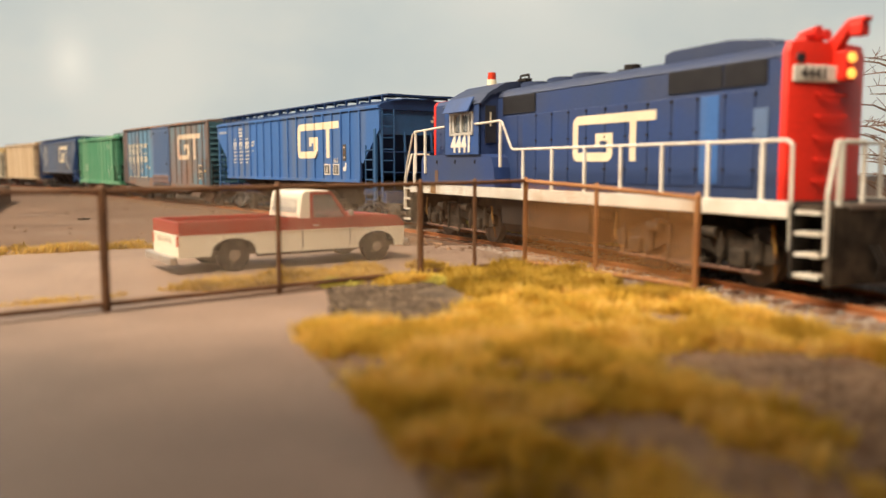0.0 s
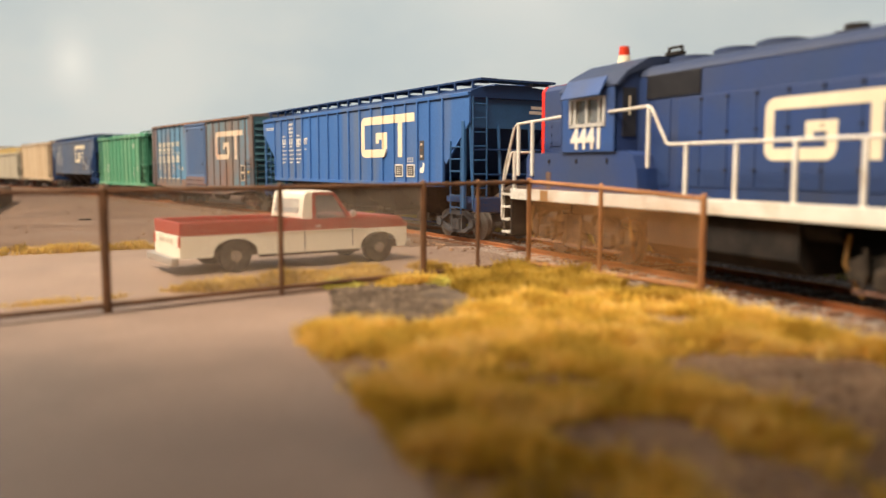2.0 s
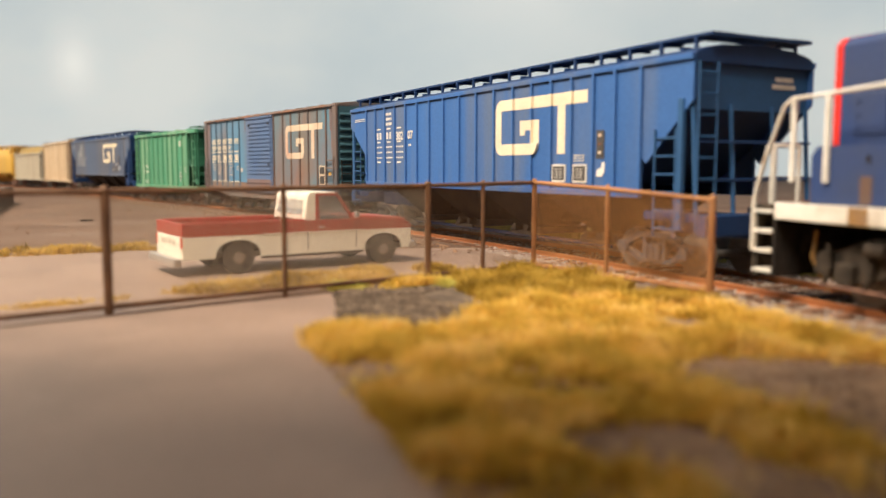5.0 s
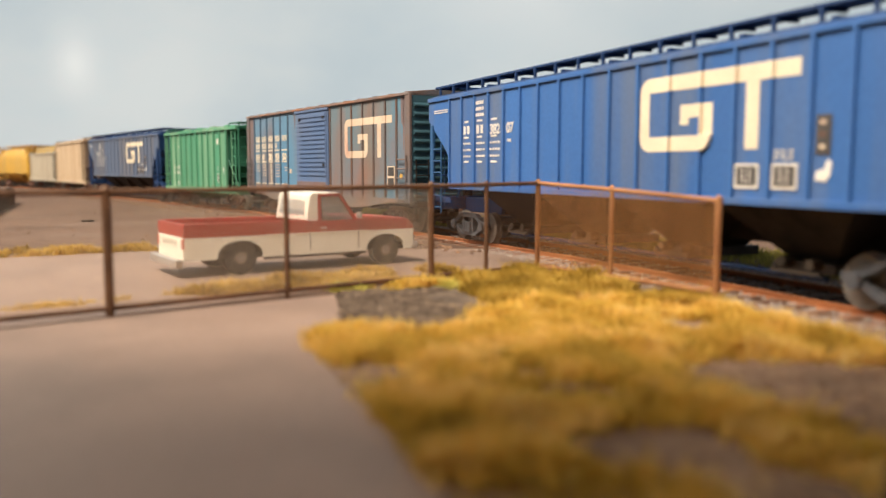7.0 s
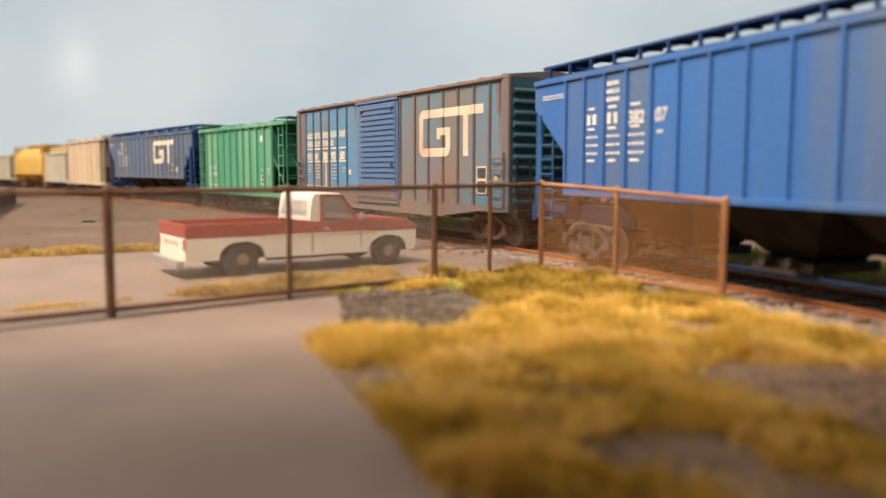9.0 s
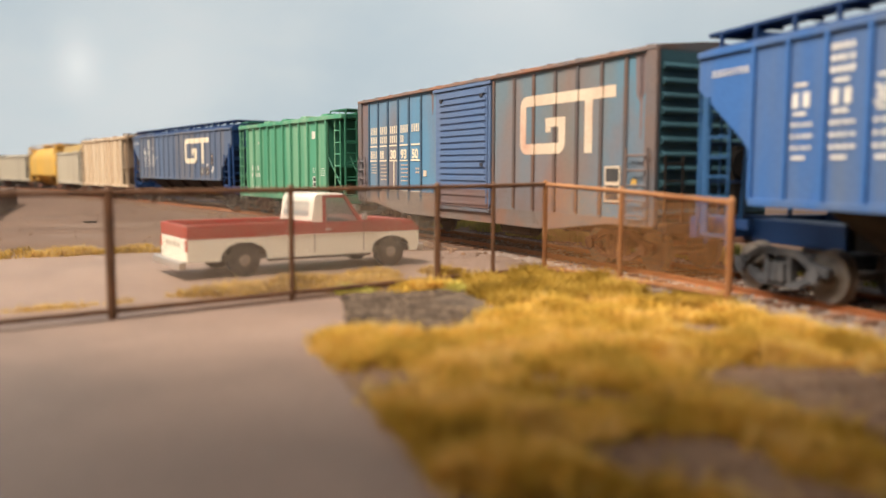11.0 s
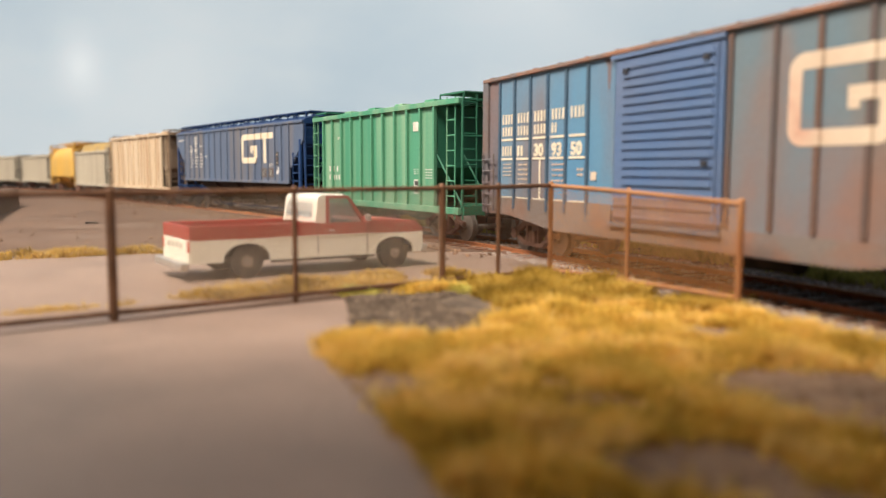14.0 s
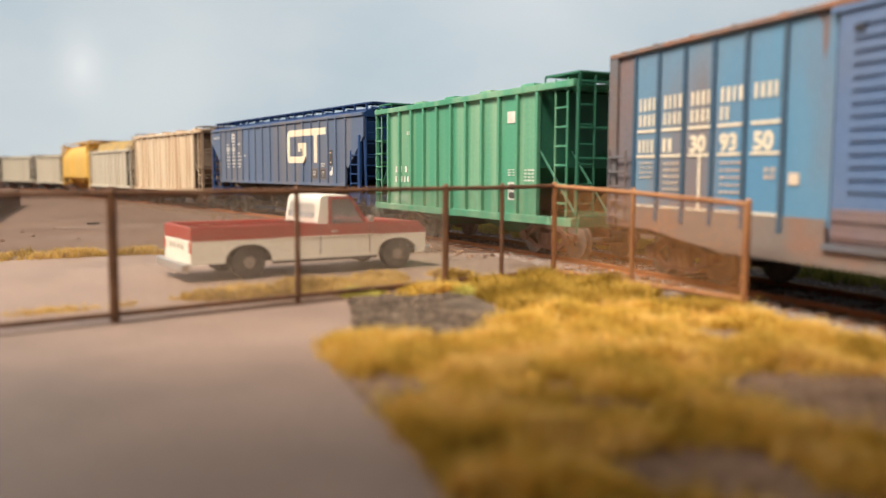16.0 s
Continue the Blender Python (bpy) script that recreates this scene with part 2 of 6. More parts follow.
STRAW = blades("dry_yellow_grass", [(0.0, (0.46, 0.300, 0.055)), (1.0, (0.88, 0.67, 0.27)), (0.28, (0.64, 0.425, 0.075)), (0.6, (0.81, 0.550, 0.118))])
OLIVE = blades("olive_dry_grass", [(0.0, (0.20, 0.122, 0.022)), (1.0, (0.66, 0.46, 0.115)), (0.3, (0.36, 0.227, 0.036)), (0.6, (0.53, 0.345, 0.058))])
FRESH = blades("pale_green_grass", [(0.0, (0.40, 0.36, 0.08)), (1.0, (0.78, 0.72, 0.24)), (0.5, (0.62, 0.55, 0.13))])
DULLSTRAW = blades("dull_dry_grass", [(0.0, (0.18, 0.115, 0.030)), (1.0, (0.72, 0.51, 0.17)), (0.3, (0.41, 0.255, 0.050)), (0.6, (0.62, 0.40, 0.09))])
WEED = blades("olive_weeds", [(0.0, (0.15, 0.15, 0.04)), (1.0, (0.46, 0.38, 0.09)), (0.5, (0.29, 0.26, 0.06))])
WINDOWGLASS = glass("window_glass")
DATAGREY = surf("printed_panel", (0.045, 0.042, 0.040), (0.085, 0.075, 0.068), 0.6)
LENSRED = surf("red_lens", (0.62, 0.05, 0.02), (0.55, 0.04, 0.02), 0.25)
AMBER = glow("headlight_glow", (1.0, 0.46, 0.10), 1.6)


# ---- mesh helpers ----
def B():
    return bmesh.new()


def box(bm, x0, x1, y0, y1, z0, z1, bevel=0.0):
    m = Matrix.Translation(((x0 + x1) / 2, (y0 + y1) / 2, (z0 + z1) / 2)) @ Matrix.Diagonal((x1 - x0, y1 - y0, z1 - z0, 1))
    vs = bmesh.ops.create_cube(bm, size=1.0, matrix=m)["verts"]
    if bevel:
        es = list({e for v in vs for e in v.link_edges})
        bmesh.ops.bevel(bm, geom=es, offset=bevel, segments=2, profile=0.5, affect="EDGES")
    return bm


def cyl(bm, p, q, r, n=10, r2=None):
    p, q = Vector(p), Vector(q)
    d = q - p
    m = Matrix.Translation((p + q) / 2) @ d.to_track_quat("Z", "Y").to_matrix().to_4x4()
    bmesh.ops.create_cone(bm, cap_ends=True, segments=n, radius1=r, radius2=r if r2 is None else r2, depth=d.length, matrix=m)
    return bm


def pipe(bm, pts, r, n=6):
    for p, q in zip(pts, pts[1:]):
        cyl(bm, p, q, r, n)
    return bm


def prism(bm, outline, y0, y1, bevel=0.0):
    """Extrudes an outline of (x, z) from y0 to y1."""
    f = bm.faces.new([bm.verts.new((x, y0, z)) for x, z in outline])
    r = bmesh.ops.extrude_face_region(bm, geom=[f])
    vs = [g for g in r["geom"] if isinstance(g, bmesh.types.BMVert)]
    bmesh.ops.translate(bm, verts=vs, vec=(0, y1 - y0, 0))
    bmesh.ops.recalc_face_normals(bm, faces=bm.faces[:])
    if bevel:
        es = list({e for e in bm.edges})
        bmesh.ops.bevel(bm, geom=es, offset=bevel, segments=2, profile=0.5, affect="EDGES")
    return bm


def section(bm, outline, x0, x1):
    """Extrudes an outline of (y, z) along x."""
    f = bm.faces.new([bm.verts.new((x0, y, z)) for y, z in outline])
    r = bmesh.ops.extrude_face_region(bm, geom=[f])
    vs = [g for g in r["geom"] if isinstance(g, bmesh.types.BMVert)]
    bmesh.ops.translate(bm, verts=vs, vec=(x1 - x0, 0, 0))
    bmesh.ops.recalc_face_normals(bm, faces=bm.faces[:])
    return bm


def part(name, bm, material, parent=None, label="", smooth=False):
    me = bpy.data.meshes.new(name)
    bm.to_mesh(me)
    bm.free()
    me.transform(Matrix.Scale(K, 4))
    me.materials.append(material)
    if smooth:
        me.shade_smooth()
        me.set_sharp_from_angle(angle=radians(35))
    ob = new(name, me)
    ob.parent = parent
    return tagged(ob, label)


def again(name, mesh, parent, x=0, y=0, z=0, rz=0, rx=0, ry=0, sc=(1, 1, 1)):
    """One more object on a mesh that is there already."""
    ob = new(name, mesh)
    ob.parent = parent
    ob.matrix_basis = pose(x * K, y * K, z * K, rx, ry, rz) @ Matrix.Diagonal((*sc, 1))
    return ob


def raw_mesh(name, verts, faces, material):
    me = bpy.data.meshes.new(name)
    me.from_pydata((np.asarray(verts) * K).tolist(), [], faces)
    me.materials.append(material)
    return new(name, me)


def thing(name, label, category, group="", x=0, y=0, z=0, rz=0):
    ob = new(name)
    ob.empty_display_size = 0.005
    ob.matrix_world = pose(x * K, y * K, z * K, 0, 0, rz)
    return tagged(ob, label, category, group)


def lettering(name, text, parent, material, x, y, z, size, label="", bold=0.008, wide=1.0):
    """Raised letters that stand on the side that faces -y; x, z is their lower left corner."""
    cu = bpy.data.curves.new(name, "FONT")
    cu.body, cu.size, cu.extrude, cu.offset = text, size, 0.006, bold
    tmp = new("lettering_source", cu)
    bpy.context.view_layer.update()
    me = bpy.data.meshes.new_from_object(tmp.evaluated_get(bpy.context.evaluated_depsgraph_get()))
    bpy.data.objects.remove(tmp)
    me.transform(Matrix.Scale(K, 4) @ pose(x, y, z, 90, 0, 0) @ Matrix.Diagonal((wide, 1, 1, 1)))
    me.materials.clear()
    me.materials.append(material)
    ob = new(name, me)
    ob.parent = parent
    return tagged(ob, label)


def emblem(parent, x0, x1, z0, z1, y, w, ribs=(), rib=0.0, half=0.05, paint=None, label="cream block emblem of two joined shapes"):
    """A squared open ring with a long top bar and an upright, in bands of width w laid on the sheet at y;
    where a rib of that depth stands, the band runs over it."""
    bm = B()
    L, Hh = x1 - x0, z1 - z0
    xr = x0 + 0.515 * L           # right edge of the ring
    r = 0.20 * Hh
    t = 0.006

    def band(a, b, c, d):
        box(bm, a, b, y - t, y + 0.004, c, d)
        for k in ribs:
            lo, hi = max(a, k - half), min(b, k + half)
            if hi - lo > 0.01:
                box(bm, lo - 0.004, hi + 0.004, y - rib - t, y + 0.003, c + 0.001, d - 0.001)

    def corner(cx, cz, a0):
        n = 6
        o = [(cx + r * math.cos(a0 + i * math.pi / 2 / n), cz + r * math.sin(a0 + i * math.pi / 2 / n)) for i in range(n + 1)]
        q = max(r - w, 0.02)
        i_ = [(cx + q * math.cos(a0 + i * math.pi / 2 / n), cz + q * math.sin(a0 + i * math.pi / 2 / n)) for i in range(n, -1, -1)]
        over = any(abs(k - cx - 0.5 * r * math.cos(a0 + math.pi / 4)) < 0.5 * r + half for k in ribs)
        prism(bm, o + i_, y - t - (rib if over else 0), y + 0.004)

    band(x0 + r, x1, z1 - w, z1)                      # long top bar
    corner(x0 + r, z1 - r, math.pi / 2)
    band(x0, x0 + w, z0 + r, z1 - r)                  # left side of the ring
    corner(x0 + r, z0 + r, math.pi)
    band(x0 + r, xr - r, z0, z0 + w)                  # foot of the ring
    corner(xr - r, z0 + r, 1.5 * math.pi)
    zi = z0 + 0.60 * Hh
    band(xr - w, xr, z0 + r, zi)
    band(x0 + 0.30 * L, xr - w, zi - w * 0.85, zi)   # inner bar
    band(x0 + 0.30 * L, x0 + 0.30 * L + w * 0.8, zi - w * 1.3, zi - w * 0.85)
    xs = x0 + 0.714 * L
    band(xs, xs + w * 1.05, z0, z1 - w)              # upright
    return part("emblem", bm, paint or CREAM, parent, label)


# ---- the line of the track ----
S_GRID = np.linspace(-80, 230, 1241)
S_BEND = np.clip(S_GRID, -12, 72)
HEADING = 0.38755 + 0.01076 * S_BEND - 0.0001124 * S_BEND ** 2 + 0.0070 * np.clip(S_GRID - 70, 0, 60)
STEP = S_GRID[1] - S_GRID[0]
LINE_X = np.concatenate([[0], np.cumsum(-np.sin((HEADING[1:] + HEADING[:-1]) / 2) * STEP)])
LINE_Y = np.concatenate([[0], np.cumsum(np.cos((HEADING[1:] + HEADING[:-1]) / 2) * STEP)])
LINE_X += 6.5446 - np.interp(0, S_GRID, LINE_X)
LINE_Y += 13.8690 - np.interp(0, S_GRID, LINE_Y)


def on_line(s, side=0.0):
    """A place along the track; side is metres towards the viewer's side."""
    h = np.interp(s, S_GRID, HEADING)
    return (np.interp(s, S_GRID, LINE_X) - side * np.cos(h), np.interp(s, S_GRID, LINE_Y) - side * np.sin(h), h)


def gone(t):
    """How far the train has run after t seconds."""
    return 2.88102 * t - 0.002773 * t * t - 0.00015528 * t ** 3


def car_pose(s, base):
    x0, y0, _ = on_line(s + base)
    x1, y1, _ = on_line(s - base)
    return pose((x0 + x1) / 2 * K, (y0 + y1) / 2 * K, 0, 0, 0, math.degrees(math.atan2(y1 - y0, x1 - x0)))


TRAIN = []      # (thing, place along the line at the start, half of the bogie distance)
WHEELS = []     # (wheelset, x in its bogie, radius)
GROUND = -0.12


# ---- the setting ----
def flat(name, outline, z, material, label, category, thick=0.0, kind="structure", cuts=0):
    bm = B()
    f = bm.faces.new([bm.verts.new((x, y, z)) for x, y in outline])
    if thick:
        r = bmesh.ops.extrude_face_region(bm, geom=[f])
        bmesh.ops.translate(bm, verts=[g for g in r["geom"] if isinstance(g, bmesh.types.BMVert)], vec=(0, 0, -thick))
    bmesh.ops.recalc_face_normals(bm, faces=bm.faces[:])
    bmesh.ops.triangulate(bm, faces=bm.faces[:])
    ob = part(name, bm, material)
    return tagged(ob, label, category, kind=kind)


def sky_paint():
    m = bpy.data.materials.new("painted_sky")
    m.use_nodes = True
    n, l = m.node_tree.nodes, m.node_tree.links
    p = n["Principled BSDF"]
    p.inputs["Roughness"].default_value = 0.5
    co, mp, t, r = n.new("ShaderNodeTexCoord"), n.new("ShaderNodeMapping"), n.new("ShaderNodeTexNoise"), n.new("ShaderNodeValToRGB")
    mp.inputs["Scale"].default_value = (0.012 / K, 0.012 / K, 0.02 / K)
    t.inputs["Scale"].default_value, t.inputs["Detail"].default_value = 1.0, 5.0
    l.new(co.outputs["Object"], mp.inputs["Vector"])
    l.new(mp.outputs[0], t.inputs["Vector"])
    r.color_ramp.elements[0].position, r.color_ramp.elements[0].color = 0.35, (0.42, 0.52, 0.58, 1)
    r.color_ramp.elements[1].position, r.color_ramp.elements[1].color = 0.68, (0.58, 0.64, 0.66, 1)
    l.new(t.outputs["Fac"], r.inputs["Fac"])
    sky = r.outputs["Color"]
    # lamp reflections painted in as two pale upright smears, then a broad paler area
    for cx, cz, rx, rz, strength in ((-88, 27, 9, 14, 0.5), (-112, 33, 5, 11, 0.4), (25, 45, 85, 60, 0.35)):
        mg, gr, q = n.new("ShaderNodeMapping"), n.new("ShaderNodeTexGradient"), n.new("ShaderNodeMix")
        gr.gradient_type = "QUADRATIC_SPHERE"
        mg.inputs["Location"].default_value = (-cx / rx, 0, -cz / rz)
        mg.inputs["Scale"].default_value = (1 / (rx * K), 0, 1 / (rz * K))
        l.new(co.outputs["Object"], mg.inputs["Vector"])
        l.new(mg.outputs[0], gr.inputs["Vector"])
        ml = n.new("ShaderNodeMath")
        ml.operation = "MULTIPLY"
        ml.inputs[1].default_value = strength
        l.new(gr.outputs["Fac"], ml.inputs[0])
        q.data_type = "RGBA"
        l.new(ml.outputs[0], q.inputs[0])
        l.new(sky, q.inputs[6])
        q.inputs[7].default_value = (0.92, 0.93, 0.90, 1)
        sky = q.outputs[2]
    l.new(sky, p.inputs["Base Color"])
    l.new(sky, p.inputs["Emission Color"])
    # even glow stands in for lamp light falling on the board
    p.inputs["Emission Strength"].default_value = 0.62
    return m


def backdrop():
    bm = B()
    ring = [(-240, 20), (-200, 110), (-130, 185), (-30, 215), (90, 215), (170, 160), (220, 40)]
    lo = [bm.verts.new((x, y, -3)) for x, y in ring]
    hi = [bm.verts.new((x, y, 130)) for x, y in ring]
    for i in range(len(ring) - 1):
        bm.faces.new((lo[i], lo[i + 1], hi[i + 1], hi[i]))
    bmesh.ops.subdivide_edges(bm, edges=bm.edges[:], cuts=3, use_grid_fill=True)
    ob = part("backdrop", bm, sky_paint(), smooth=True)
    tagged(ob, "painted pale blue-grey sky board behind the layout", "backdrop", kind="structure")


def ground():
    n = 90
    xs, ys = np.linspace(-240, 240, n), np.linspace(-60, 225, n)
    vs, fs = [], []
    for j in range(n):
        for i in range(n):
            vs.append((xs[i], ys[j], GROUND - 0.03))
    for j in range(n - 1):
        for i in range(n - 1):
            a = j * n + i
            fs.append((a, a + 1, a + n + 1, a + n))
    tagged(raw_mesh("ground", vs, fs, DIRT), "packed brown dirt with pale wheel streaks", "ground", kind="structure")


def light_blocker():
    """An unseen board over the viewer and a wall behind, added to close the place and keep the light off the front
    edge.
    """
    bm = B()
    box(bm, -120, 60, -45, BLOCKER_EDGE, 7.0, 8.0)
    tagged(part("ceiling", bm, surf("blocker_board", (0.55, 0.46, 0.35), (0.62, 0.52, 0.40), 0.7)), "unseen plain board added to shade the front edge", "ceiling", kind="structure")
    bm = B()
    box(bm, -120, 60, -47, -45, -3, 8.0)
    tagged(part("wall_south", bm, surf("room_wall", (0.45, 0.41, 0.36), (0.5, 0.46, 0.4), 0.8)), "unseen plain wall added behind the viewer", "wall", kind="structure")


# front edge of the added board, set by where its shadow should end
BLOCKER_EDGE = 6.6
backdrop()
ground()
light_blocker()
# the concrete yard in front of the fence and the lane behind it
flat("pavement", [(-30, -12), (0.9, -12), (0.75, 2), (0.0, 5.4), (-0.71, 7.45), (-1.38, 9.2), (-1.60, 10.1), (-1.52, 10.8), (-1.43, 11.5), (-1.60, 12.7), (-1.84, 14.2), (-5.2, 11.75), (-16, 3.2), (-30, -8.0)],
     GROUND + 0.004, CONCRETE, "smooth worn pinkish concrete yard", "pavement", 0.12)
flat("road", [(-30, -7.9), (-16, 3.3), (-5.3, 11.85), (-0.3, 16.4), (3.2, 19.6), (1.9, 22.6), (-2.0, 22.3), (-8.3, 22.0), (-11.8, 19.6), (-22, 11.0), (-36, 0)],
     GROUND, CONCRETE, "smooth worn concrete lane inside the fence", "road", 0.12)
# soil under the grass, and the bare brown patch in it
flat("verge", [(0.9, -12), (14, -12), (9.5, 1), (6.6, 10.5), (4.95, 14.0), (2.2, 17.9), (-1.84, 14.6), (-1.82, 14.2), (-1.58, 12.7), (-1.41, 11.5), (-1.50, 10.8), (-1.58, 10.1), (-1.36, 9.2), (-0.69, 7.45), (0.02, 5.4), (0.77, 2)],
     GROUND + 0.008, SOIL, "bare brown soil under the dry grass", "verge", 0.1)


def railway():
    track = thing("railway_track", "rusty rails on brown wooden ties in ballast", "railway track")
    tagged(track, kind="structure")
    # ballast bed
    bm = B()
    ss = np.linspace(-40, 190, 231)
    prof = [(-2.5, GROUND - 0.025), (-1.65, GROUND - 0.02), (1.55, GROUND - 0.02), (2.1, GROUND - 0.025)]
    rows = []
    for s in ss:
        rows.append([bm.verts.new((*on_line(s, d)[:2], z)) for i, (d, z) in enumerate(prof)])
    for a, b in zip(rows, rows[1:]):
        for i in range(3):
            bm.faces.new((a[i], a[i + 1], b[i + 1], b[i]))
    bmesh.ops.recalc_face_normals(bm, faces=bm.faces[:])
    part("ballast_bed", bm, DIRT, track, "dusty ballast bed")
    # rails with head, web and foot
    prof = [(-0.07, 0), (-0.07, 0.02), (-0.015, 0.045), (-0.015, 0.10), (-0.037, 0.115), (-0.037, 0.15), (0.037, 0.15), (0.037, 0.115), (0.015, 0.10), (0.015, 0.045), (0.07, 0.02), (0.07, 0)]
    for side in (0.755, -0.755):
        bm = B()
        rows = [[bm.verts.new((*on_line(s, side + d)[:2], z - 0.15)) for d, z in prof] for s in ss]
        for a, b in zip(rows, rows[1:]):
            for i in range(len(prof)):
                j = (i + 1) % len(prof)
                bm.faces.new((a[i], a[j], b[j], b[i]))
        bmesh.ops.recalc_face_normals(bm, faces=bm.faces[:])
        part("rail", bm, RAILRUST, track, "rust-orange steel rail")
    # ties
    me = None
    s = -16.0
    while s < 118:
        x, y, h = on_line(s)
        if me is None:
            bm = B()
            box(bm, -0.11, 0.11, -1.25, 1.25, -0.12, 0.0, 0.012)
            first = part("tie", bm, TIE, track)
            me = first.data
            ob = first
        else:
            ob = new("tie", me)
            ob.parent = track
        ob.matrix_basis = pose(x * K, y * K, (-0.100 + random.uniform(-0.012, 0.008)) * K, 0, 0, math.degrees(h) + 90 + random.uniform(-1.5, 1.5))
        s += 0.53 + random.uniform(-0.03, 0.03)


railway()


def scatter_stones(name, label, category, spots, size, material, seed):
    """Small uneven stones, three-sided wedges to lumps, in one mesh."""
    rng = np.random.default_rng(seed)
    base = np.array([(1, 0, 0), (-1, 0, 0), (0, 1, 0), (0, -1, 0), (0, 0, 1), (0, 0, -1)], float)
    tri = [(0, 2, 4), (2, 1, 4), (1, 3, 4), (3, 0, 4), (2, 0, 5), (1, 2, 5), (3, 1, 5), (0, 3, 5)]
    vs, fs = [], []
    for x, y, z in spots:
        r = size * rng.uniform(0.5, 1.3)
        a = rng.uniform(0, 6.28)
        p = base * rng.uniform(0.6, 1.25, (6, 1)) * (r, r, r * 0.75)
        c, s_ = math.cos(a), math.sin(a)
        q = np.stack([p[:, 0] * c - p[:, 1] * s_ + x, p[:, 0] * s_ + p[:, 1] * c + y, p[:, 2] + z + r * 0.3], 1)
        k = len(vs)
        vs.extend(q.tolist())
        fs.extend([(a_ + k, b_ + k, c_ + k) for a_, b_, c_ in tri])
    ob = raw_mesh(name, vs, fs, material)
    return tagged(ob, label, category, kind="stuff")


rng = np.random.default_rng(5)
spots = []
for _ in range(15000):
    s = rng.uniform(-9, 26)
    d = rng.uniform(-2.0, 2.6)
    if d > (1.7 if s < 10 else 0.9) and s > 3.5 + rng.uniform(-1, 1):
        continue
    x, y, _h = on_line(s, d)
    spots.append((x, y, GROUND - 0.02))
scatter_stones("ballast", "pale grey crushed-stone ballast beside the rails", "ballast", spots, 0.048, BALLAST, 1)
spots = []
for _ in range(5200):
    u, v = rng.uniform(0, 1), rng.uniform(0, 1)
    x, y = -1.85 + 2.6 * u, 10.8 + 4.6 * v
    if x < -1.43 - 0.15 * max(0.0, y - 11.5) or x > 0.55 + 0.5 * math.sin(y * 1.7) - 0.3 or y > 14.3 + 0.75 * (x + 1.85) - 0.1:
        continue
    spots.append((x, y, GROUND))
scatter_stones("gravel_patch", "patch of dark broken gravel at the yard edge", "gravel", spots, 0.055, GRAVEL, 2)
spots = []
for _ in range(900):
    s = rng.uniform(9, 70)
    x, y, _h = on_line(s, rng.uniform(1.7, 2.3 + 1.5 * rng.random() ** 3))
    spots.append((x, y, GROUND - 0.03))
for _ in range(160):
    spots.append((rng.uniform(-22, -3), rng.uniform(25, 48), GROUND - 0.04))
scatter_stones("rubble", "brown crumbs of earth along the track", "rubble", spots, 0.075, RUBBLE, 9)
spots = []
for _ in range(2600):
    x, y = rng.uniform(1.0, 6.6), rng.uniform(4.6, 9.6)
    spots.append((x, y, GROUND + 0.004))
scatter_stones("soil_crumbs", "loose brown soil crumbs between the grass", "soil", spots, 0.03, RUBBLE, 11)
flat("gravel_bed", [(-1.50, 10.7), (0.1, 10.8), (0.65, 12.4), (0.55, 14.6), (0.2, 15.6), (-1.84, 14.15), (-1.60, 12.7), (-1.43, 11.5)], GROUND + 0.016, GRAVEL, "dark gritty bed of the gravel patch", "gravel", 0.05)


def inside(x, y, poly):
    odd = False
    for (ax, ay), (bx, by) in zip(poly, poly[1:] + poly[:1]):
        if (ay > y) != (by > y) and x < (bx - ax) * (y - ay) / (by - ay) + ax:
            odd = not odd
    return odd


def grass(name, label, poly, count, height, material, seed, bare=(), patchy=0.0, per=8, spread=0.075, z=None):
    """Static-grass tufts: bent blades of two triangles and a tip, growing in clumps."""
    rng = np.random.default_rng(seed)
    xs, ys = [p[0] for p in poly], [p[1] for p in poly]
    vs, fs = [], []
    made = 0
    tries = 0
    while made < count and tries < count * 8:
        tries += 1
        x, y = rng.uniform(min(xs), max(xs)), rng.uniform(min(ys), max(ys))
        if not inside(x, y, poly):
            continue
        if patchy and noise.noise(Vector((x * 0.7, y * 0.7, seed))) < -0.35 + patchy * rng.uniform(-0.1, 0.5):
            continue
        skip = False
        for bx, by, br in bare:
            d = math.hypot(x - bx, (y - by)) / br
            if d < 0.75 + 0.5 * rng.uniform(0, 1):
                skip = True
        if skip:
            continue
        made += 1
        lump = 0.72 + 0.75 * noise.noise(Vector((x * 1.5, y * 1.5, seed + 9))) + rng.uniform(-0.12, 0.2)
        for _ in range(per):
            px, py = x + rng.normal(0, spread), y + rng.normal(0, spread)
            h = height * lump * rng.uniform(0.5, 1.25)
            a = rng.uniform(0, 6.283)
            lean = h * rng.uniform(0.1, 1.1)
            w = 0.010 + 0.010 * rng.random()
            dx, dy = math.cos(a), math.sin(a)
            wx, wy = -dy * w, dx * w
            z0 = (GROUND if z is None else z) - 0.02
            k = len(vs)
            vs += [(px - wx, py - wy, z0), (px + wx, py + wy, z0),
                   (px + dx * lean * 0.35 - wx * 0.8, py + dy * lean * 0.35 - wy * 0.8, z0 + h * 0.6),
                   (px + dx * lean * 0.35 + wx * 0.8, py + dy * lean * 0.35 + wy * 0.8, z0 + h * 0.6),
                   (px + dx * lean, py + dy * lean, z0 + h)]
            fs += [(k, k + 1, k + 3, k + 2), (k + 2, k + 3, k + 4)]
    ob = raw_mesh(name, vs, fs, material)
    return tagged(ob, label, "grass", kind="stuff")


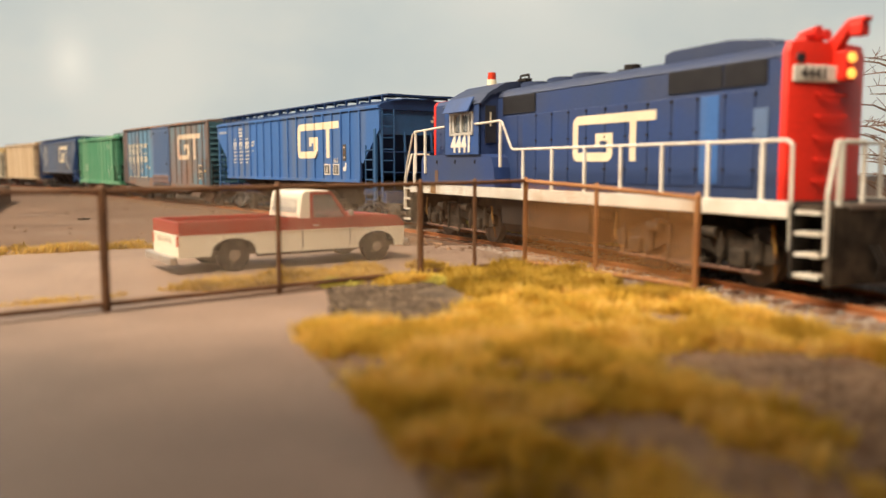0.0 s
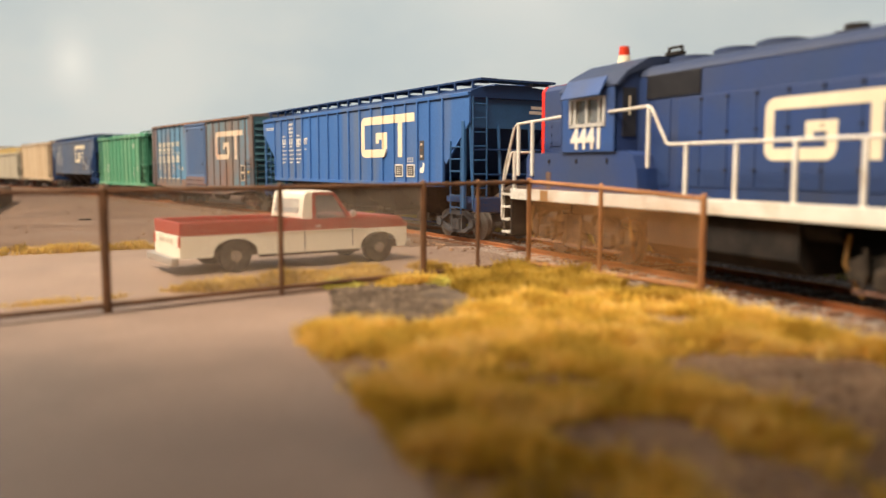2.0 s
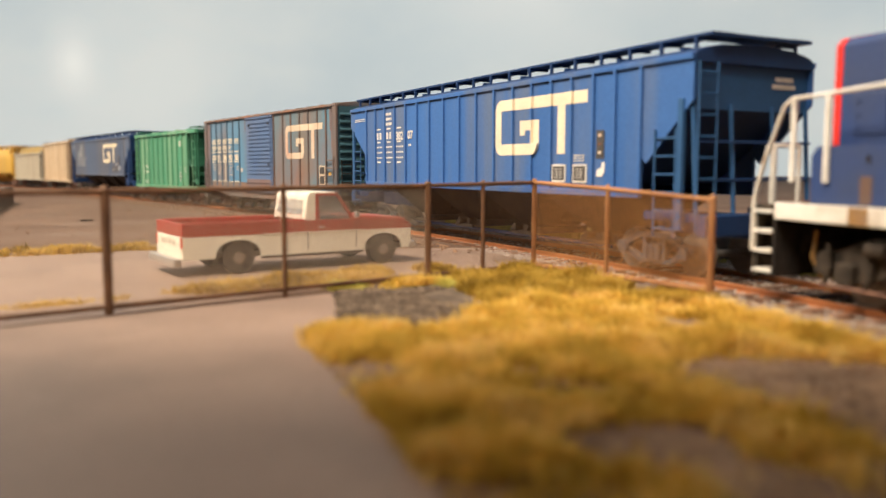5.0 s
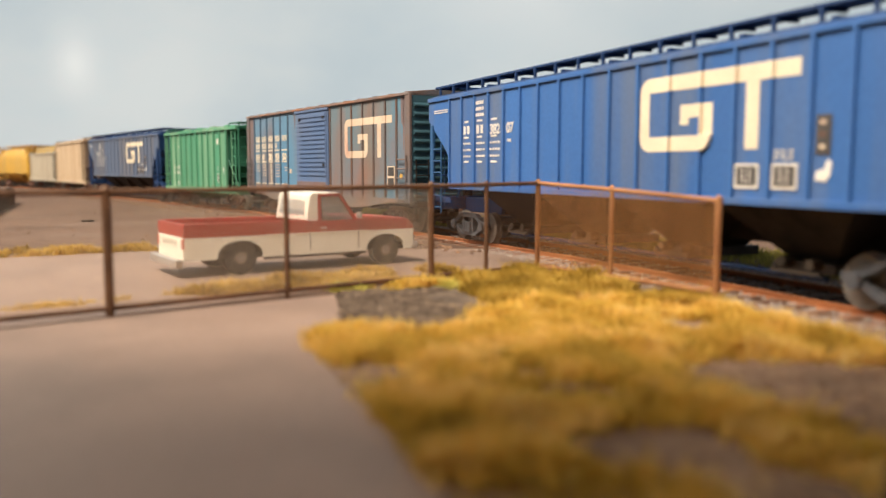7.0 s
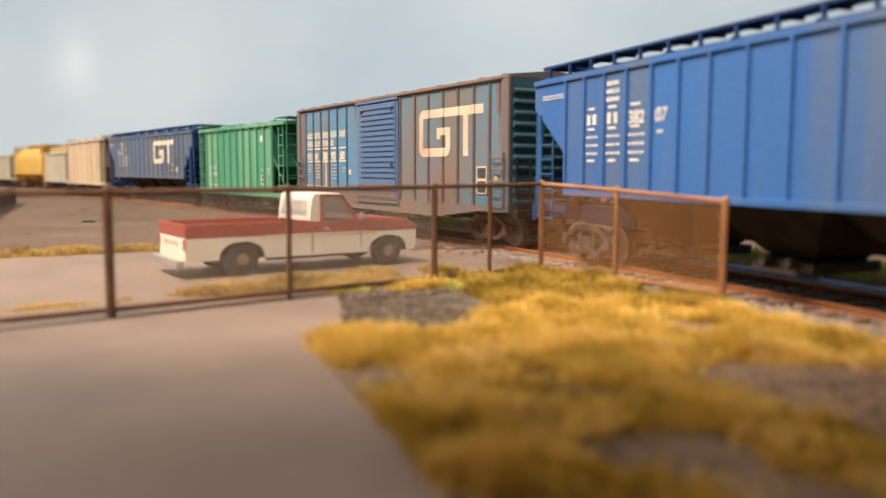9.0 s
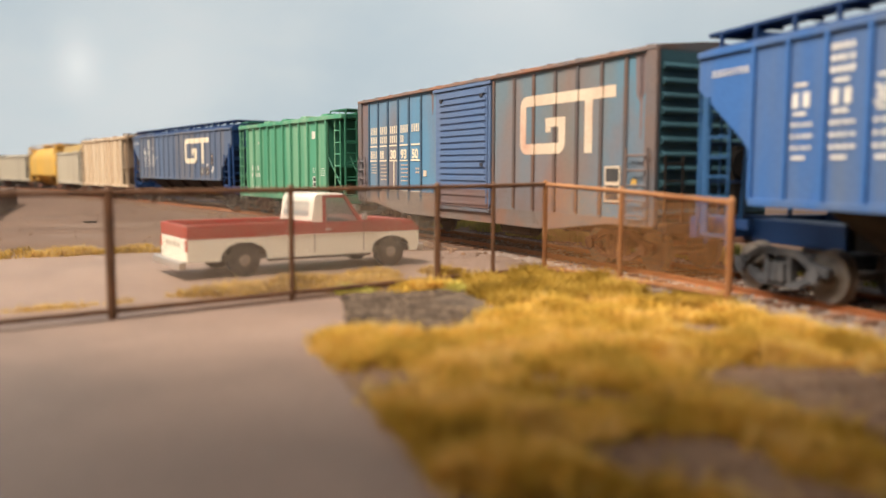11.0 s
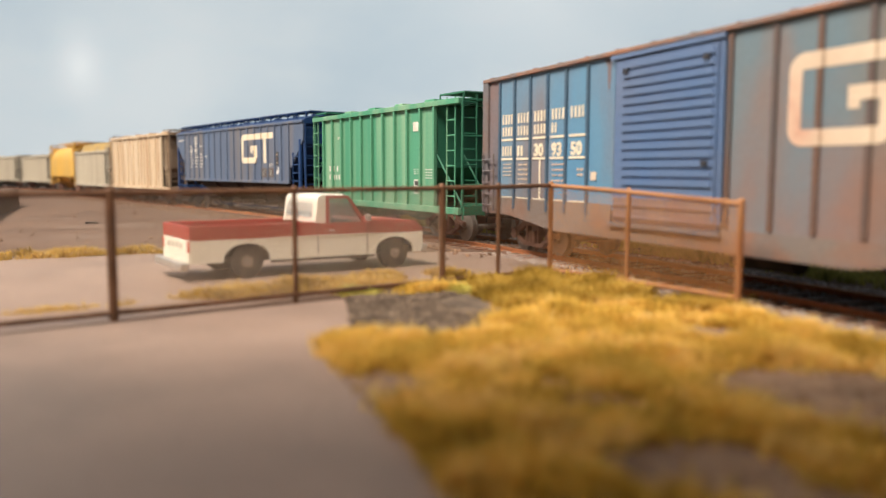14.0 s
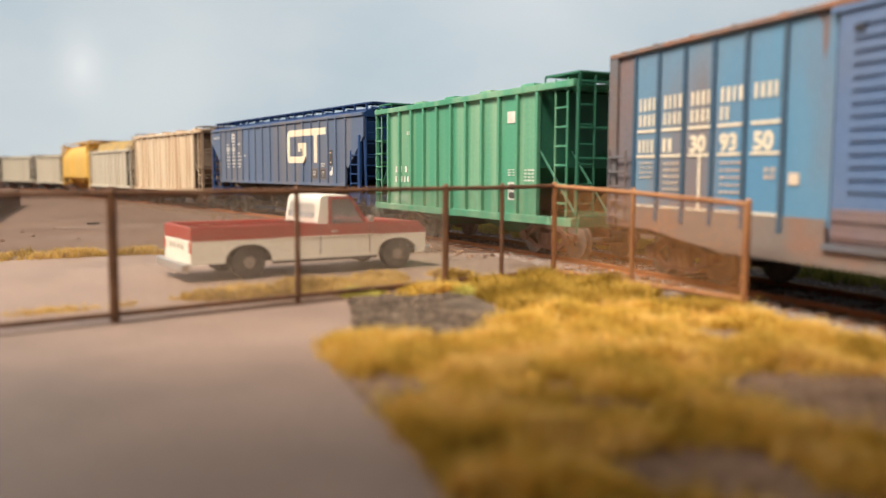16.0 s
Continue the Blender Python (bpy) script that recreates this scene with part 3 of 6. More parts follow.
BARE = [(4.1, 7.9, 1.35), (5.2, 7.6, 1.7), (3.4, 8.5, 0.85), (4.7, 6.4, 1.4), (3.8, 5.3, 0.8), (1.85, 6.15, 0.78), (1.3, 6.2, 0.35), (2.5, 5.0, 0.7), (0.45, 7.9, 0.25), (1.0, 8.6, 0.3)]
grass("dry_grass", "tufts of dry yellow grass on the verge",
      [(0.75, 1.0), (0.03, 5.4), (-0.66, 7.45), (-1.30, 9.2), (-1.70, 10.0), (-1.66, 10.9), (0.15, 11.0), (0.70, 12.5), (0.6, 13.3), (2.6, 13.6), (4.1, 12.6), (4.9, 10.6), (5.5, 9.0), (6.2, 5.5), (7.0, 1.0)],
      11500, 0.22, STRAW, 3, bare=BARE, patchy=0.75)
grass("dry_grass", "taller olive-brown dry grass under the fence", [(0.6, 13.2), (0.5, 14.4), (0.3, 15.9), (2.2, 17.4), (4.2, 13.9), (4.5, 12.5), (2.6, 13.3)], 3300, 0.27, OLIVE, 21, patchy=0.2)
grass("dry_grass", "taller dry yellow grass beside the ballast", [(4.0, 12.7), (4.5, 12.2), (5.15, 10.4), (5.75, 8.4), (5.3, 8.4), (4.6, 10.4)], 900, 0.24, STRAW, 22, patchy=0.2)
grass("dry_grass", "olive-brown tufts among the yellow grass", [(0.75, 1.0), (0.03, 5.4), (-0.66, 7.45), (-1.2, 9.0), (2.4, 9.2), (2.9, 7.0), (3.4, 5.2), (5.0, 4.4), (6.0, 1.0)], 700, 0.24, OLIVE, 23, bare=BARE, patchy=1.3)
for k, (gx, gy) in enumerate(((3.96, 9.96), (0.32, 15.0), (-1.7, 14.9))):
    grass("grass_tuft", "small pale green-yellow grass tuft", [(gx - 0.28, gy - 0.22), (gx + 0.28, gy - 0.22), (gx + 0.28, gy + 0.22), (gx - 0.28, gy + 0.22)], 70, 0.2, FRESH, 30 + k)
grass("dry_grass", "dry yellow grass along the foot of the fence", [(-4.9, 14.1), (-4.4, 14.9), (-0.6, 17.9), (0.4, 17.6), (-0.2, 16.5), (-1.8, 15.2), (-3.2, 14.2)], 1300, 0.2, DULLSTRAW, 4, patchy=0.9)
grass("dry_grass", "strip of dry yellow grass beside the lane", [(-24, 9.6), (-11.9, 19.4), (-8.2, 21.7), (-4.5, 22.5), (-4.5, 23.3), (-8.8, 22.9), (-12.8, 20.7), (-25, 10.9)], 3800, 0.22, DULLSTRAW, 6, patchy=0.3)
grass("weeds", "olive weeds on the far side of the track", [on_line(s, -2.3)[:2] for s in (-10, 0, 8, 18, 30)] + [on_line(s, -5.0)[:2] for s in (30, 18, 8, 0, -8)], 2600, 0.3, WEED, 7, patchy=0.4)
grass("dry_grass", "thin line of dry grass in the lane", [(-5.3, 13.55), (-9.6, 10.15), (-9.5, 10.45), (-5.4, 13.85)], 260, 0.10, DULLSTRAW, 12, patchy=0.8)
grass("weeds", "olive weeds between gravel and fence", [(-1.2, 14.7), (-0.3, 15.6), (0.5, 15.8), (0.1, 15.2), (-0.9, 14.4)], 160, 0.2, STRAW, 8)


# ---- the fence ----
def fence_bay(parent, a, b, ha, hb, r=0.058, w=0.004, paint=None, la=0.10, lb=0.10):
    """One framed bay of woven wire between the posts a and b."""
    ax, ay = a
    bx, by = b
    L = math.hypot(bx - ax, by - ay)
    ux, uy = (bx - ax) / L, (by - ay) / L
    z0 = GROUND + la
    fall = lb - la

    def at(u, z):
        return (ax + ux * u, ay + uy * u, z)

    bm = B()
    cyl(bm, at(0, GROUND + ha - 0.04), at(L, GROUND + hb - 0.04), r * 0.75, 8)
    tube = RUST if paint is RUSTWIRE else POSTRUST
    part("top_rail", bm, tube, parent, smooth=True)
    bm = B()
    cyl(bm, at(0, z0), at(L, z0 + fall), r * 0.75, 8)
    part("bottom_rail", bm, tube, parent, smooth=True)
    # woven wire, two sets of slanting strands
    bm = B()
    pitch = 0.118 if paint is RUSTWIRE else 0.095
    Hh = ha - la - 0.06
    for sgn in (1, -1):
        c = -Hh if sgn > 0 else 0.0
        end = L if sgn > 0 else L + Hh
        while c < end:
            # strand: u = c + sgn * v, clipped to the bay
            v0, v1 = (max(0, -c), min(Hh, L - c)) if sgn > 0 else (max(0, c - L), min(Hh, c))
            if v1 - v0 > 0.03:
                p = [(c + sgn * v0, v0), (c + sgn * v1, v1)]
                q = []
                for (u, v), s2 in ((p[0], -1), (p[0], 1), (p[1], 1), (p[1], -1)):
                    d = fall * u / L + (hb - lb - ha + la) * (u / L) * (v / Hh)
                    q.append(at(u + s2 * w * 0.7 * -sgn, z0 + v + d + s2 * w * 0.7))
                nx, ny = -uy * 0.002, ux * 0.002
                f1 = [bm.verts.new((x - nx, y - ny, z)) for x, y, z in q]
                f2 = [bm.verts.new((x + nx, y + ny, z)) for x, y, z in q]
                bm.faces.new(f1)
                bm.faces.new(f2[::-1])
                for i in range(4):
                    j = (i + 1) % 4
                    bm.faces.new((f1[j], f1[i], f2[i], f2[j]))
            c += pitch
    part("wire_mesh", bm, paint or WIRE, parent, "woven rusty wire mesh")


def fence():
    fen = thing("fence", "rusty chain-link fence in tube frames around the yard", "fence")
    A, C = Vector((-5.04, 12.14)), Vector((2.12, 17.73))
    u = (C - A).normalized()
    D = Vector((4.40, 12.75))
    run = [(A - u * 8.6, 1.92), (A - u * 5.8, 1.92), (A - u * 2.9, 1.92), (A, 1.92), (Vector((-2.69, 14.00)), 1.92), (Vector((-0.2, 15.95)), 1.93), (Vector((0.94, 16.80)), 1.94), (C, 1.96), (C + (D - C) * 0.49, 1.88), (D, 1.77)]
    for i, (p, h) in enumerate(run):
        bm = B()
        thick = 0.068 if i == 3 else 0.066 if i == 5 else 0.056 if i in (7, 9) else 0.045
        cyl(bm, (p.x, p.y, GROUND - 0.05), (p.x, p.y, GROUND + h), thick, 10)
        cyl(bm, (p.x, p.y, GROUND + h), (p.x, p.y, GROUND + h + 0.05), thick * 1.15, 10, thick * 0.4)
        part("post", bm, POSTRUST if i < 7 else RUST, fen, smooth=True)
    for i, ((p, h), (q, k)) in enumerate(zip(run, run[1:])):
        fence_bay(fen, p, q, h, k, w=0.0043 if i > 6 else 0.0031 if i > 4 else 0.0050 if i > 2 else 0.0036, paint=RUSTWIRE if i > 6 else MESHSHADE if i > 4 else WIRE, la=0.19 if i == 8 else 0.10, lb=0.27 if i == 8 else 0.19 if i == 7 else 0.10)


fence()

# ---- rolling stock: shared parts ----
def wheelset(parent, x, r):
    bm = B()
    for side in (-1, 1):
        y = 0.72 * side
        cyl(bm, (0, y - 0.065, 0), (0, y + 0.065, 0), r, 24)
        cyl(bm, (0, y - side * 0.065, 0), (0, y - side * 0.105, 0), r + 0.035, 24)
        cyl(bm, (0, y + side * 0.065, 0), (0, y + side * 0.075, 0), r * 0.80, 24, r * 0.75)
        cyl(bm, (0, y, 0), (0, y + side * 0.16, 0), 0.10, 12)
        for k in range(4):
            a = k * math.pi / 2 + 0.4
            cyl(bm, (0.55 * r * math.cos(a), y, 0.55 * r * math.sin(a)), (0.55 * r * math.cos(a), y + side * 0.085, 0.55 * r * math.sin(a)), 0.05, 8)
    cyl(bm, (0, -0.7, 0), (0, 0.7, 0), 0.08, 10)
    ob = part("wheelset", bm, WHEELSTEEL, parent, "worn steel wheels on an axle", smooth=True)
    ob.location = (x * K, 0, r * K)
    WHEELS.append((ob, x, r))


def freight_bogie(parent, x, material):
    """Three-piece bogie: two side frames with springs and bearings, and a bolster."""
    bm = B()
    box(bm, -0.2, 0.2, -0.95, 0.95, 0.42, 0.68, 0.03)
    for side in (-1, 1):
        y0, y1 = (0.90, 1.04) if side > 0 else (-1.04, -0.90)
        prism(bm, [(-1.12, 0.44), (-1.12, 0.58), (-0.78, 0.64), (-0.45, 0.82), (0.45, 0.82), (0.78, 0.64), (1.12, 0.58), (1.12, 0.44), (0.80, 0.50), (0.42, 0.70), (-0.42, 0.70), (-0.80, 0.50)], y0, y1)
        prism(bm, [(-1.0, 0.40), (-0.74, 0.46), (-0.40, 0.28), (0.40, 0.28), (0.74, 0.46), (1.0, 0.40), (0.80, 0.36), (0.45, 0.18), (-0.45, 0.18), (-0.80, 0.36)], y0, y1)
        for k in (-0.32, 0.24):
            box(bm, k, k + 0.08, y0, y1, 0.26, 0.72)
        for k in (-0.88, 0.88):
            cyl(bm, (k, y1 if side > 0 else y0, 0.46), (k, (y1 + 0.07) if side > 0 else (y0 - 0.07), 0.46), 0.13, 12)
        for k in (-0.16, 0, 0.16):
            yy = (y1 + 0.02) * 1 if side > 0 else y0 - 0.02
            cyl(bm, (k, yy, 0.28), (k, yy, 0.58), 0.07, 8)
    bog = part("bogie", bm, material, parent, "cast side-frame bogie")
    bog.location = (x * K, 0, 0)
    for k in (-0.88, 0.88):
        wheelset(bog, k, 0.42)
    return bog


def coupler(parent, x, direction):
    bm = B()
    box(bm, min(0, direction * 0.75), max(0, direction * 0.75), -0.09, 0.09, 0.75, 0.98, 0.02)
    box(bm, min(direction * 0.62, direction * 0.95), max(direction * 0.62, direction * 0.95), -0.18, 0.15, 0.70, 1.02, 0.05)
    ob = part("coupler", bm, FRAMERUST, parent)
    ob.location = (x * K, 0, 0)


def ladder(parent, x, y, z0, z1, w, along, material, rungs):
    """Two stiles and rungs; along is 'x' for a side ladder, 'y' for an end ladder."""
    bm = B()
    d = 0.025

    def P(a, z):
        return (x + a, y, z) if along == "x" else (x, y + a, z)

    for a in (-w / 2, w / 2):
        cyl(bm, P(a, z0), P(a, z1), d, 6)
    for i in range(rungs):
        z = z0 + (z1 - z0) * (i + 0.5) / rungs
        cyl(bm, P(-w / 2, z), P(w / 2, z), d * 0.9, 6)
    part("ladder", bm, material, parent, smooth=True)


def bars(parent, x0, x1, z0, z1, y, rows, cols, material, fill=0.62, seed=1, name="stencil", label="", wide=0.72):
    """Unreadable stencilling as plain bars."""
    rng = random.Random(seed)
    bm = B()
    for r in range(rows):
        za = z0 + (z1 - z0) * (r + 0.5 - fill / 2) / rows
        zb = z0 + (z1 - z0) * (r + 0.5 + fill / 2) / rows
        for c in range(cols):
            xa = x0 + (x1 - x0) * (c + 0.12) / cols
            xb = x0 + (x1 - x0) * (c + 0.12 + wide * rng.uniform(0.7, 1.0)) / cols
            box(bm, xa, xb, y - 0.006, y + 0.004, za, zb)
    return part(name, bm, material, parent, label)


def data_panel(parent, x0, x1, z0, z1, y, border=None):
    bm = B()
    for a, b, c, d in ((x0, x1, z0, z0 + 0.042), (x0, x1, z1 - 0.042, z1), (x0, x0 + 0.042, z0, z1), (x1 - 0.042, x1, z0, z1)):
        box(bm, a, b, y - 0.012, y + 0.004, c, d)
    part("panel_border", bm, border or WHITE, parent)
    bm = B()
    box(bm, x0 + 0.042, x1 - 0.042, y - 0.008, y + 0.004, z0 + 0.042, z1 - 0.042)
    part("data_panel", bm, DATAGREY, parent, "black stencilled data panel")


# ---- blue covered hoppers ----
def long_hopper(name, label, s, side_mat, deep, letters, group, near):
    h = thing(name, label, "railway wagon", group)
    W = 1.6
    TOP, BOT = 4.14, 1.60
    xe, xl, xr = 8.44, -6.93, 7.08
    end_shade = ENDSHADE if near else deep
    side = [(-xe, TOP), (-xe, 3.55), (xl - 0.25, 2.60), (xl, 2.3), (xl, BOT), (xr, BOT), (xr, 2.35), (xr + 0.15, 2.2), (xe, 3.35), (xe, TOP)]
    for sg, y0, y1 in ((-1, -W, -W + 0.06), (1, W - 0.06, W)):
        part("side_sheet", prism(B(), side, y0, y1), side_mat, h, "blue weathered side sheet")
    # ribs, wider apart in the middle
    ribs = (xl, -6.14, -5.35, -4.56, -3.74, -2.93, -2.10, -1.20, -0.27, 0.66, 1.57, 2.46, 3.28, 4.07, 4.84, 5.60, 6.30, xr)
    bm = B()
    box(bm, -0.035, 0.035, -0.055, 0.0, BOT + 0.03, TOP - 0.03)
    rib = part("rib", bm, side_mat, h)
    rib.location = (xl * K, -W * K, 0)
    for x in ribs[1:]:
        again("rib", rib.data, h, x, -W)
    for x in ribs[::3]:
        again("rib", rib.data, h, x, W, rz=180)
    # top chord and sill
    bm = B()
    for y in (-W, W):
        box(bm, -xe, xe, y - 0.05, y + 0.05, TOP - 0.06, TOP + 0.05, 0.01)
    part("top_chord", bm, side_mat, h)
    bm = B()
    for y in (-W, W):
        box(bm, xl, xr, y - 0.06, y + 0.06, BOT - 0.07, BOT + 0.05, 0.01)
    part("side_sill", bm, side_mat, h)
    # curved roof
    sec = [(-W, TOP)] + [(W * math.cos(a), TOP + 0.28 * math.sin(a)) for a in np.linspace(math.pi, 0, 11)[1:-1]] + [(W, TOP), (W, TOP - 0.1), (-W, TOP - 0.1)]
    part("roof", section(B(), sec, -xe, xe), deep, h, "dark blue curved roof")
    # slope sheets inside the ends, coloured darker for the shade there, and bays below
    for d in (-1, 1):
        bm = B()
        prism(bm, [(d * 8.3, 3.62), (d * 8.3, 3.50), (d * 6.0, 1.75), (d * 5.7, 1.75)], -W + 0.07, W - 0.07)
        part("slope_sheet", bm, deep, h, "slope sheet in a blue darkened for shade")
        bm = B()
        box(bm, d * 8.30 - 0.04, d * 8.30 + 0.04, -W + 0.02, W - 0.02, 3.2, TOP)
        part("end_sheet", bm, end_shade, h, "upper end sheet in a blue darkened for shade")
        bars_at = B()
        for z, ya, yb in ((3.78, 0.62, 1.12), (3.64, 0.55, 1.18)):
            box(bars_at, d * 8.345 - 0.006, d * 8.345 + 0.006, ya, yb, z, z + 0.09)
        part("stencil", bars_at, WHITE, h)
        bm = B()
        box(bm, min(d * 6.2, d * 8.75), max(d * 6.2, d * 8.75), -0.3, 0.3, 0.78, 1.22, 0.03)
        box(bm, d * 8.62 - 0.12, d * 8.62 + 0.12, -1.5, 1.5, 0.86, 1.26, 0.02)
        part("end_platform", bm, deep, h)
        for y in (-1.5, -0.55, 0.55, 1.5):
            part("end_post", cyl(B(), (d * 8.5, y, 1.2), (d * 8.35, y, 3.3), 0.045, 6), end_shade, h)
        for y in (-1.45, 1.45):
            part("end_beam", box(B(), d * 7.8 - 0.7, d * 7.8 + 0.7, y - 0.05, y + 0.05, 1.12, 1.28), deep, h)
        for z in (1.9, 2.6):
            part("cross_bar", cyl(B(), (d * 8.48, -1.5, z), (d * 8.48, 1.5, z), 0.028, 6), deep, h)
        ladder(h, d * 8.50, -1.28, 0.95, 4.05, 0.46, "y", end_shade, 8)
        ladder(h, d * 7.78, -1.62, 0.80, 2.85, 0.56, "x", end_shade, 6)
        part("corner_post", box(B(), d * 8.16 - 0.07, d * 8.16 + 0.07, -1.64, -1.54, 0.95, 3.4, 0.015), end_shade, h)
        coupler(h, d * 8.45, d)
    for x0 in (-5.6, -2.6, 0.4, 3.4):
        bm = B()
        vs = []
        for z, a, b, w in ((1.6, x0, x0 + 2.9, 1.45), (0.62, x0 + 1.0, x0 + 1.9, 0.55)):
            vs.append([bm.verts.new(p) for p in ((a, -w, z), (b, -w, z), (b, w, z), (a, w, z))])
        for i in range(4):
            j = (i + 1) % 4
            bm.faces.new((vs[0][i], vs[0][j], vs[1][j], vs[1][i]))
        bm.faces.new(vs[1])
        bmesh.ops.recalc_face_normals(bm, faces=bm.faces[:])
        part("discharge_bay", bm, BLACK, h, "black sloped discharge bay")
        bm = B()
        box(bm, x0 + 0.85, x0 + 2.05, -0.75, 0.75, 0.44, 0.62, 0.02)
        cyl(bm, (x0 + 1.0, -0.95, 0.52), (x0 + 1.0, 0.95, 0.52), 0.05, 8)
        part("outlet_gate", bm, FRAMEGREY, h)
        bm = B()
        for k in (-0.28, 0.28):
            cyl(bm, (x0 + 1.45 + k, -0.98, 0.60), (x0 + 1.45 + k, -0.74, 0.60), 0.09, 10)
        box(bm, x0 + 0.95, x0 + 1.95, -0.97, -0.91, 0.42, 0.48)
        part("gate_capstan", bm, GEARDUST, h)
    bm = B()
    box(bm, -6.4, 6.4, -0.18, 0.18, 0.80, 1.2)
    part("centre_sill", bm, BLACK, h)
    bm = B()
    cyl(bm, (-5.0, -0.62, 0.36), (5.2, -0.62, 0.36), 0.05, 8)
    part("air_pipe", bm, deep, h)
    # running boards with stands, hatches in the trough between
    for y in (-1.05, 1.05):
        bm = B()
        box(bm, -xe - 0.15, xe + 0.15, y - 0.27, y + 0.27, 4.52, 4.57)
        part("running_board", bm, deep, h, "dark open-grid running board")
        bm = B()
        box(bm, -0.03, 0.03, -0.30, 0.25, 4.46, 4.52)
        box(bm, -0.03, 0.03, -0.30, -0.24, TOP, 4.46)
        stand = part("board_stand", bm, deep, h)
        stand.matrix_basis = pose(-8.2 * K, y * K, 0, 0, 0, 0 if y < 0 else 180)
        for i in range(1, 19):
            again("board_stand", stand.data, h, -8.2 + 16.4 * i / 18, y, rz=0 if y < 0 else 180)
    bm = B()
    box(bm, -7.9, 7.9, -0.36, 0.36, 4.40, 4.50, 0.02)
    for i in range(8):
        x = -6.9 + 1.97 * i
        box(bm, x - 0.06, x + 0.06, -0.42, 0.42, 4.48, 4.55, 0.01)
    part("trough_hatch", bm, deep, h)
    for d in (-1, 1):
        bm = B()
        box(bm, d * 8.3 - 0.3, d * 8.3 + 0.3, -1.3, 1.3, 4.50, 4.56)
        part("roof_crosswalk", bm, deep, h)
    # emblem and stencils
    emblem(h, 1.63, 5.38, 2.43, 3.79, -W, 0.27, ribs, 0.055, 0.035)
    y = -W - 0.008
    bars(h, -6.06, -5.62, 3.02, 3.30, y, 1, 2, WHITE, 0.8, 3)
    bars(h, -5.28, -4.80, 3.02, 3.30, y, 1, 2, WHITE, 0.8, 4)
    if letters:
        for tx, xx in letters:
            lettering("wagon_number", tx, h, WHITE, xx, y, 3.01, 0.36, "white stencilled wagon number", 0.006)
    for k, (xa, xb) in enumerate(((-6.06, -5.58), (-5.28, -4.76), (-4.49, -3.93))):
        for z in (3.36, 2.93, 2.27):
            bars(h, xa, xb, z, z + 0.055, y, 1, 1, WHITE, 0.9, 4)
        bars(h, xa, xb, 2.36, 2.88, y, 3, 4, WHITE, 0.30, 4 + k)
    bars(h, -5.30, -4.82, 3.46, 3.94, y, 3, 4, WHITE, 0.55, 5)
    bars(h, -3.56, -3.36, 2.78, 2.86, y, 1, 2, WHITE, 0.9, 5)
    bars(h, -8.05, -7.05, 3.71, 3.83, y, 2, 7, WHITE, 0.5, 6, wide=0.8)
    for xa, xb in ((4.12, 4.64), (4.90, 5.40)):
        data_panel(h, xa, xb, 1.80, 2.20, y, None if near else DUST)
        bars(h, xa + 0.12, xb - 0.12, 1.88, 2.12, y - 0.006, 4, 2, WHITE, 0.35, 11)
    bars(h, 4.92, 5.34, 2.25, 2.42, y, 3, 3, WHITE, 0.5, 8)
    bm = B()
    box(bm, 5.71, 5.97, y - 0.006, y + 0.004, 2.32, 2.91)
    part("inspection_label", bm, DATAGREY, h, "dark oblong inspection label")
    for k in range(3):
        bars(h, 5.76, 5.92, 2.38 + 0.18 * k, 2.50 + 0.18 * k, y - 0.006, 1, 1, (STAINEDCREAM, FRAMERUST, STAINEDCREAM)[k], 0.5, 9)
    bm = prism(B(), [(5.72, 1.95), (5.90, 1.93), (5.98, 2.02), (6.00, 2.22), (5.92, 2.25), (5.88, 2.12), (5.74, 2.08)], y - 0.006, y + 0.004)
    part("repair_mark", bm, WHITE, h, "small white paint mark")
    for d in (-1, 1):
        freight_bogie(h, d * 6.9, SLATE if near else FRAMEGREY)
    TRAIN.append((h, s, 6.9))
    return h


